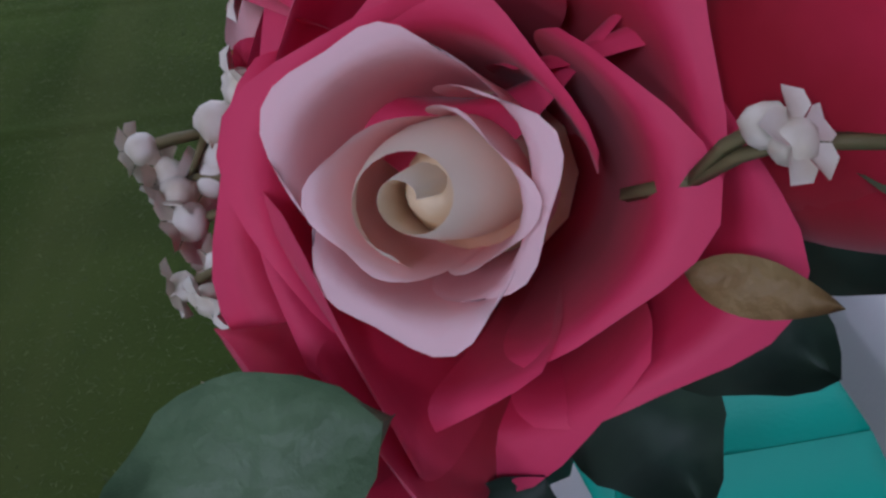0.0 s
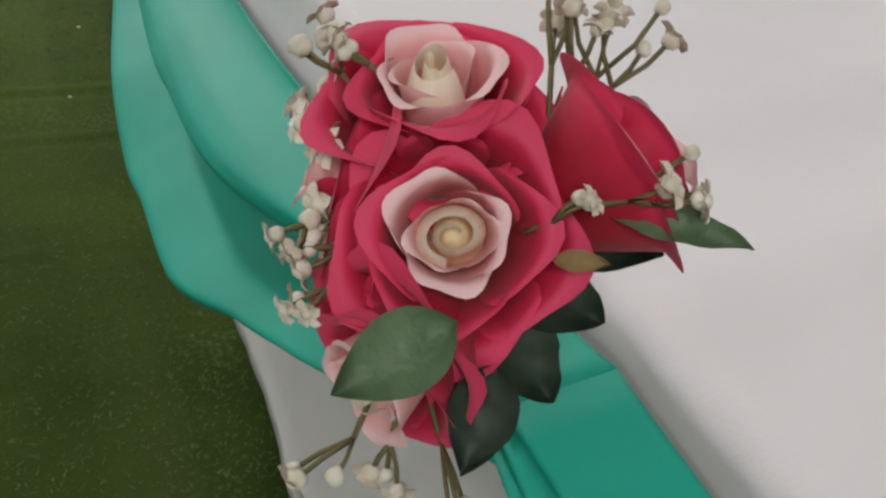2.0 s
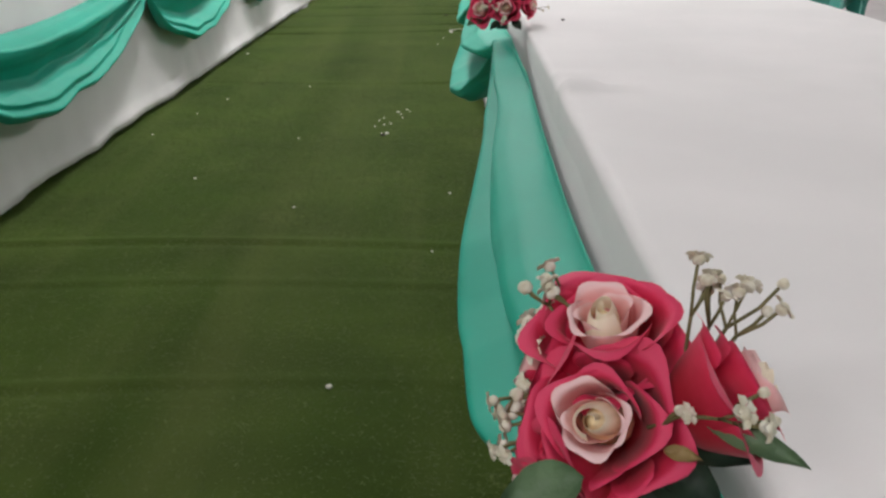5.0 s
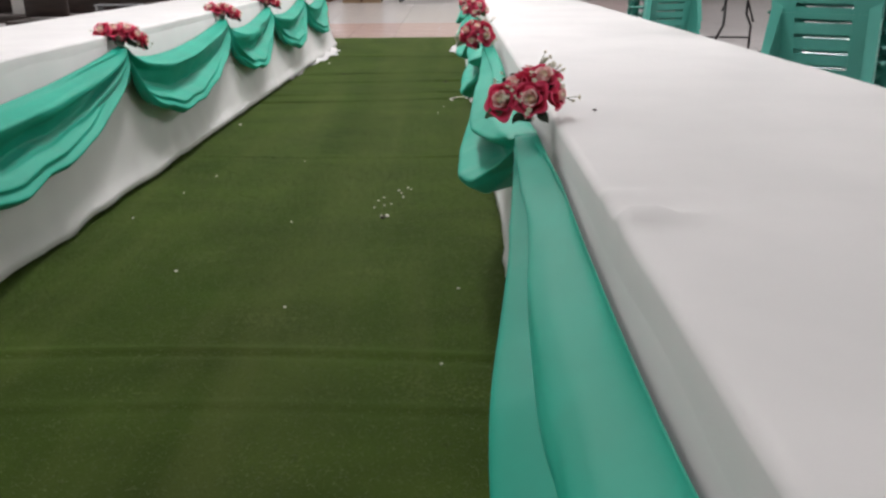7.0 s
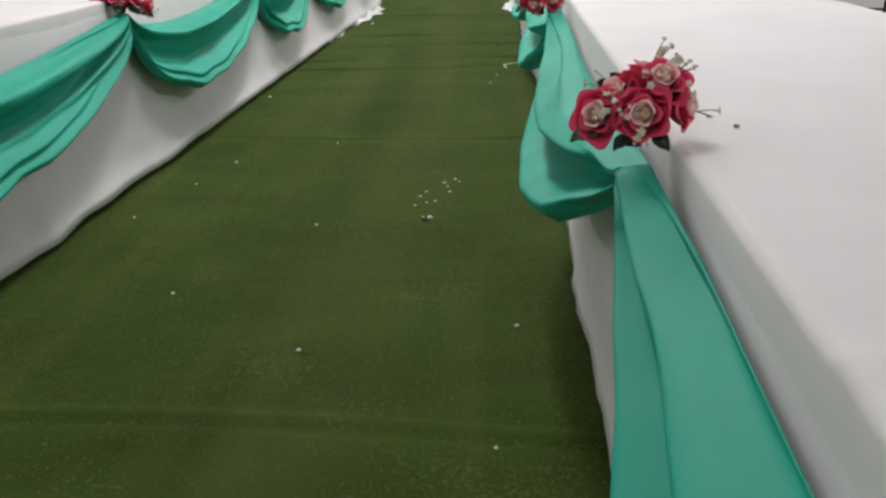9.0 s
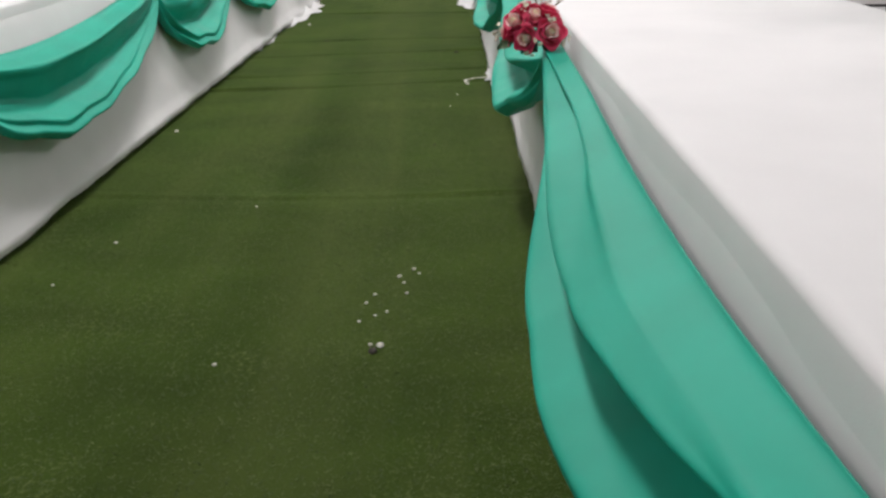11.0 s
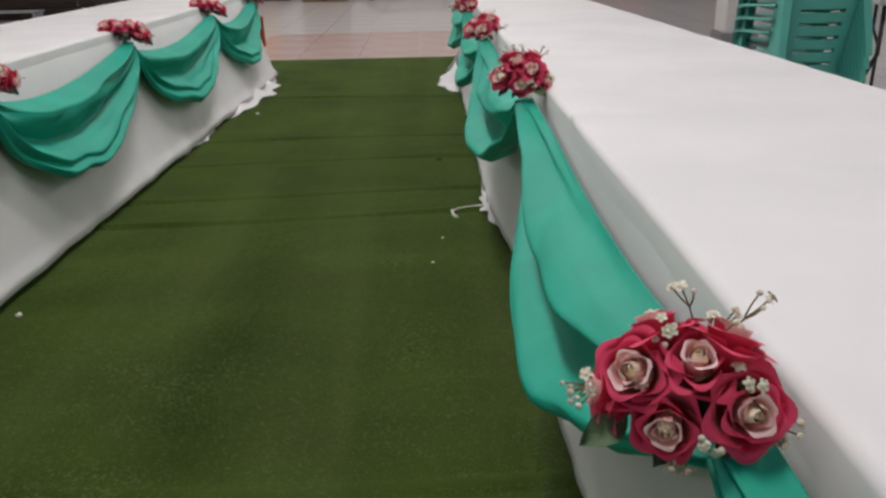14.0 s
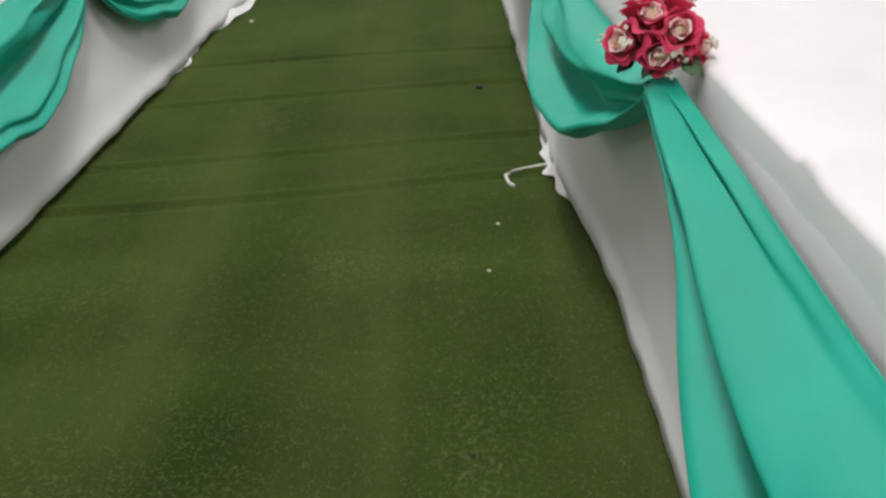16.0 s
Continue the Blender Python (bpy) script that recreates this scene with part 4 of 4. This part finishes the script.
for sx in (-0.55, 0.55):
    for sy in (-0.26, 0.2):
        part("leg", box(bmesh.new(), sx - 0.035, sx + 0.035, sy - 0.035, sy + 0.035, 0, 0.2, 0.008), M_GOLD, seat)

# display table and dark platform on the other side
plat = thing("dark_platform", "dark brown wooden platform along the side of the hall", "platform", -6.9, 17.6, -0.006)
part("body", box(bmesh.new(), -2.5, 2.3, -1.0, 1.8, 0, 0.42, 0.01), M_DARKWOOD, plat)
part("step", box(bmesh.new(), 1.0, 2.2, -1.35, -1.01, 0, 0.21, 0.01), M_DARKWOOD, plat)
folding_table(-5.75, 15.6, 0, 2.7, 0.75, 0.7, M_DARKWOOD, "dark folding table set with glassware and pale flowers")
arr = thing("flower_arrangement", "low arrangement of pale green and white flowers", "flower arrangement", -6.05, 15.6, 0.746)
bm = bmesh.new()
rr = random.Random(9)
for k in range(150):
    p = Vector((rr.gauss(0, 0.22), rr.gauss(0, 0.1), abs(rr.gauss(0, 0.12)) + 0.03))
    m = Matrix.Translation(p) @ Euler((rr.uniform(0, 3), rr.uniform(0, 3), 0)).to_matrix().to_4x4() @ Matrix.Diagonal((1, 1, 0.5, 1))
    bmesh.ops.create_icosphere(bm, subdivisions=1, radius=rr.uniform(0.025, 0.05), matrix=m)
part("blooms", bm, M_CREAM, arr)
part("tray", lathe(bmesh.new(), [(0.26, 0.0), (0.32, 0.03), (0.33, 0.035)], 24), M_DARKLEAF, arr)
for gx in (-6.9, -5.45, -5.3, -5.1, -4.9, -6.75):
    g = thing("wine_glass", "clear stemmed glass standing on the dark table", "glass", gx, 15.5 + 0.06 * math.sin(gx * 9), 0.746, group="glassware")
    part("bowl", lathe(bmesh.new(), [(0.008, 0.09), (0.035, 0.12), (0.042, 0.17), (0.036, 0.22)], 14), M_GLASS, g)
    part("stem", lathe(bmesh.new(), [(0.036, 0.0), (0.034, 0.005), (0.006, 0.012), (0.006, 0.092)], 12), M_GLASS, g)
lowt = thing("low_bench", "small dark bench standing by the dark platform", "bench", -5.35, 14.9, -0.006)
part("top", box(bmesh.new(), -0.38, 0.38, -0.15, 0.15, 0.24, 0.262, 0.006), M_GREY, lowt)
for sx in (-0.34, 0.34):
    part("leg", box(bmesh.new(), sx - 0.02, sx + 0.02, -0.13, 0.13, 0, 0.24, 0.004), M_GREY, lowt)
post = thing("black_post", "thin black post on the dark platform", "post", -4.95, 16.8, 0.414)
part("pole", tube(bmesh.new(), [(0, 0, 0), (0, 0, 1.9)], 0.03, 8), M_BLACK, post)
cab = thing("grey_cabinet", "grey metal cabinet beside the stage", "cabinet", -6.35, 21.8, -0.006)
part("body", box(bmesh.new(), -0.55, 0.55, -0.3, 0.3, 0, 1.7, 0.01), M_GREY, cab)
part("shelf", box(bmesh.new(), -0.5, 0.5, -0.33, -0.302, 1.0, 1.06, 0.004), M_BLACK, cab)
for k, sy in enumerate((5.7, 7.4)):
    r = thing("dark_chair", "dark upholstered chair behind the table row", "chair", -3.7 - 0.7 * k, sy + 2.9 - 0.9 * k, -0.006, 20 * k, group="dark chairs")
    part("seat", box(bmesh.new(), -0.22, 0.22, -0.22, 0.22, 0.40, 0.48, 0.02), M_DARKWOOD, r)
    part("backrest", box(bmesh.new(), -0.22, 0.22, 0.20, 0.25, 0.484, 0.95, 0.015), M_DARKWOOD, r)
    for lx in (-0.19, 0.19):
        for ly in (-0.19, 0.19):
            part("leg", tube(bmesh.new(), [(lx, ly, 0.398), (lx * 1.08, ly * 1.08, 0)], 0.014, 6), M_BLACK, r)

# ribbon tails at the corner of the far table end
tail = thing("ribbon_tail", "grey and orange ribbon tails tied at the table corner", "ribbon", EDGE_L + 0.03, END_L + 0.16, 0.0)
thick(part("grey_knot", grid(8, 12, lambda u, v: Vector((0.10 * (u - 0.5) + 0.02 * math.sin(v * 5), 0.02 * math.sin(u * 9), 0.78 - 0.28 * v))), M_GREY, tail, "blue-grey ribbon knot"), 0.01, 0)
thick(part("orange_tail", grid(8, 10, lambda u, v: Vector((0.10 * (u - 0.5) + 0.03, 0.02 * math.sin(u * 11 + v * 2), 0.50 - 0.24 * v))), M_ORANGE, tail, "orange ribbon end"), 0.006, 0)

# ---- litter on the grass ----
def crumb(x, y, size, mat, name, label, seed):
    bm = bmesh.new()
    bmesh.ops.create_icosphere(bm, subdivisions=1, radius=size)
    for v in bm.verts:
        v.co *= 1 + 0.5 * noise.noise(v.co * 60 + Vector((seed, 0, 0)))
        v.co.z *= 0.55
    o = part(name, bm, mat, smooth=False)
    o.matrix_basis = pose(x, y, 0.013 + size * 0.35, 0, 0, seed * 50)
    return tagged(o, label, "litter", group="litter on the grass")


for x, y, s in ((0.113, 1.546, 0.008), (0.085, 3.625, 0.010), (0.06, 3.63, 0.006), (0.155, 4.06, 0.007), (0.128, 3.97, 0.006), (0.05, 3.90, 0.006), (0.06, 3.78, 0.005), (-0.824, 4.30, 0.007), (0.113, 4.01, 0.008), (0.139, 3.904, 0.006), (-0.173, 2.684, 0.006), (0.38, 2.827, 0.006), (0.17, 4.03, 0.005), (0.03, 3.85, 0.006), (0.02, 3.75, 0.005), (0.09, 3.8, 0.005), (-0.31, 3.55, 0.006),
                (-0.862, 8.67, 0.014), (0.31, 6.2, 0.006), (0.27, 5.95, 0.006), (-1.02, 5.6, 0.012), (-0.43, 4.6, 0.005), (-0.9, 4.0, 0.005), (-0.62, 3.0, 0.006), (0.33, 2.3, 0.005), (-1.0, 3.62, 0.006)):
    crumb(x, y, s, M_PAPER, "paper_scrap", "tiny pale scrap lying on the artificial grass", s * 1000 + y)
for x, y, s in ((0.316, 7.37, 0.016), (0.07, 3.597, 0.012), (-0.62, 7.9, 0.012), (0.2, 5.3, 0.006)):
    crumb(x, y, s, M_DIRT, "dirt_crumb", "small dark crumb lying on the artificial grass", s * 900 + y)
fly = crumb(0.67, 2.07, 0.005, M_DIRT, "dirt_crumb", "small dark crumb lying on the white tablecloth", 4.0)
fly.location.z = top_z(2.07) + 0.003
cord = part("loose_cord", tube(bmesh.new(), [(0.56, 6.60, 0.02), (0.47, 6.57, 0.019), (0.385, 6.54, 0.019), (0.355, 6.51, 0.019), (0.36, 6.46, 0.018), (0.375, 6.43, 0.018)], 0.006, 6), M_PAPER)
tagged(cord, "short white cord lying on the grass by the skirt", "cord")

# turf tufts, nearest the camera's way
def blades():
    rng = np.random.default_rng(5)
    n = 200000
    xs = 0.60 - 1.85 * rng.random(n) ** 1.15
    wide = rng.random(n) < 0.45
    ys = np.where(wide, rng.uniform(-1.0, 11.2, n), np.clip(rng.normal(4.6, 1.9, n), -1.0, 11.2))
    ang = rng.uniform(0, 2 * math.pi, n)
    h = rng.uniform(0.0015, 0.0055, n)
    w = rng.uniform(0.0008, 0.0019, n)
    lean = rng.uniform(0.004, 0.014, n)
    la = rng.uniform(0, 2 * math.pi, n)
    base = 0.0135
    v = np.zeros((n, 3, 3))
    v[:, 0] = np.stack((xs - w * np.cos(ang), ys - w * np.sin(ang), np.full(n, base)), 1)
    v[:, 1] = np.stack((xs + w * np.cos(ang), ys + w * np.sin(ang), np.full(n, base)), 1)
    v[:, 2] = np.stack((xs + lean * np.cos(la), ys + lean * np.sin(la), base + h), 1)
    me = bpy.data.meshes.new("turf_blades")
    me.from_pydata(v.reshape(-1, 3).tolist(), [], np.arange(3 * n).reshape(-1, 3).tolist())
    me.materials.append(M_BLADE)
    ob = new("turf_blades", me)
    ob.parent = runner
    ob["kind"] = "stuff"
    return ob


blades()

# tiles, last
W = 0.6
PALE, ROSY, DULL = tile_mesh(M_TILE, W - 0.006), tile_mesh(M_PINK, W - 0.006), tile_mesh(M_GREYTILE, W - 0.006)
for i in range(int((X1 - X0) / W)):
    for j in range(int((Y1 - Y0) / W)):
        x, y = X0 + 0.1 + W * (i + 0.5), Y0 + 0.05 + W * (j + 0.5)
        if -1.9 < x < 1.4 and y < 11:
            continue
        me = ROSY if (-1.4 < x < 3.0 and 10.9 < y < 13.6) else (DULL if x > 1.8 else PALE)
        o = new("tile", me)
        o.parent = floor
        o.location = (x, y, 0)
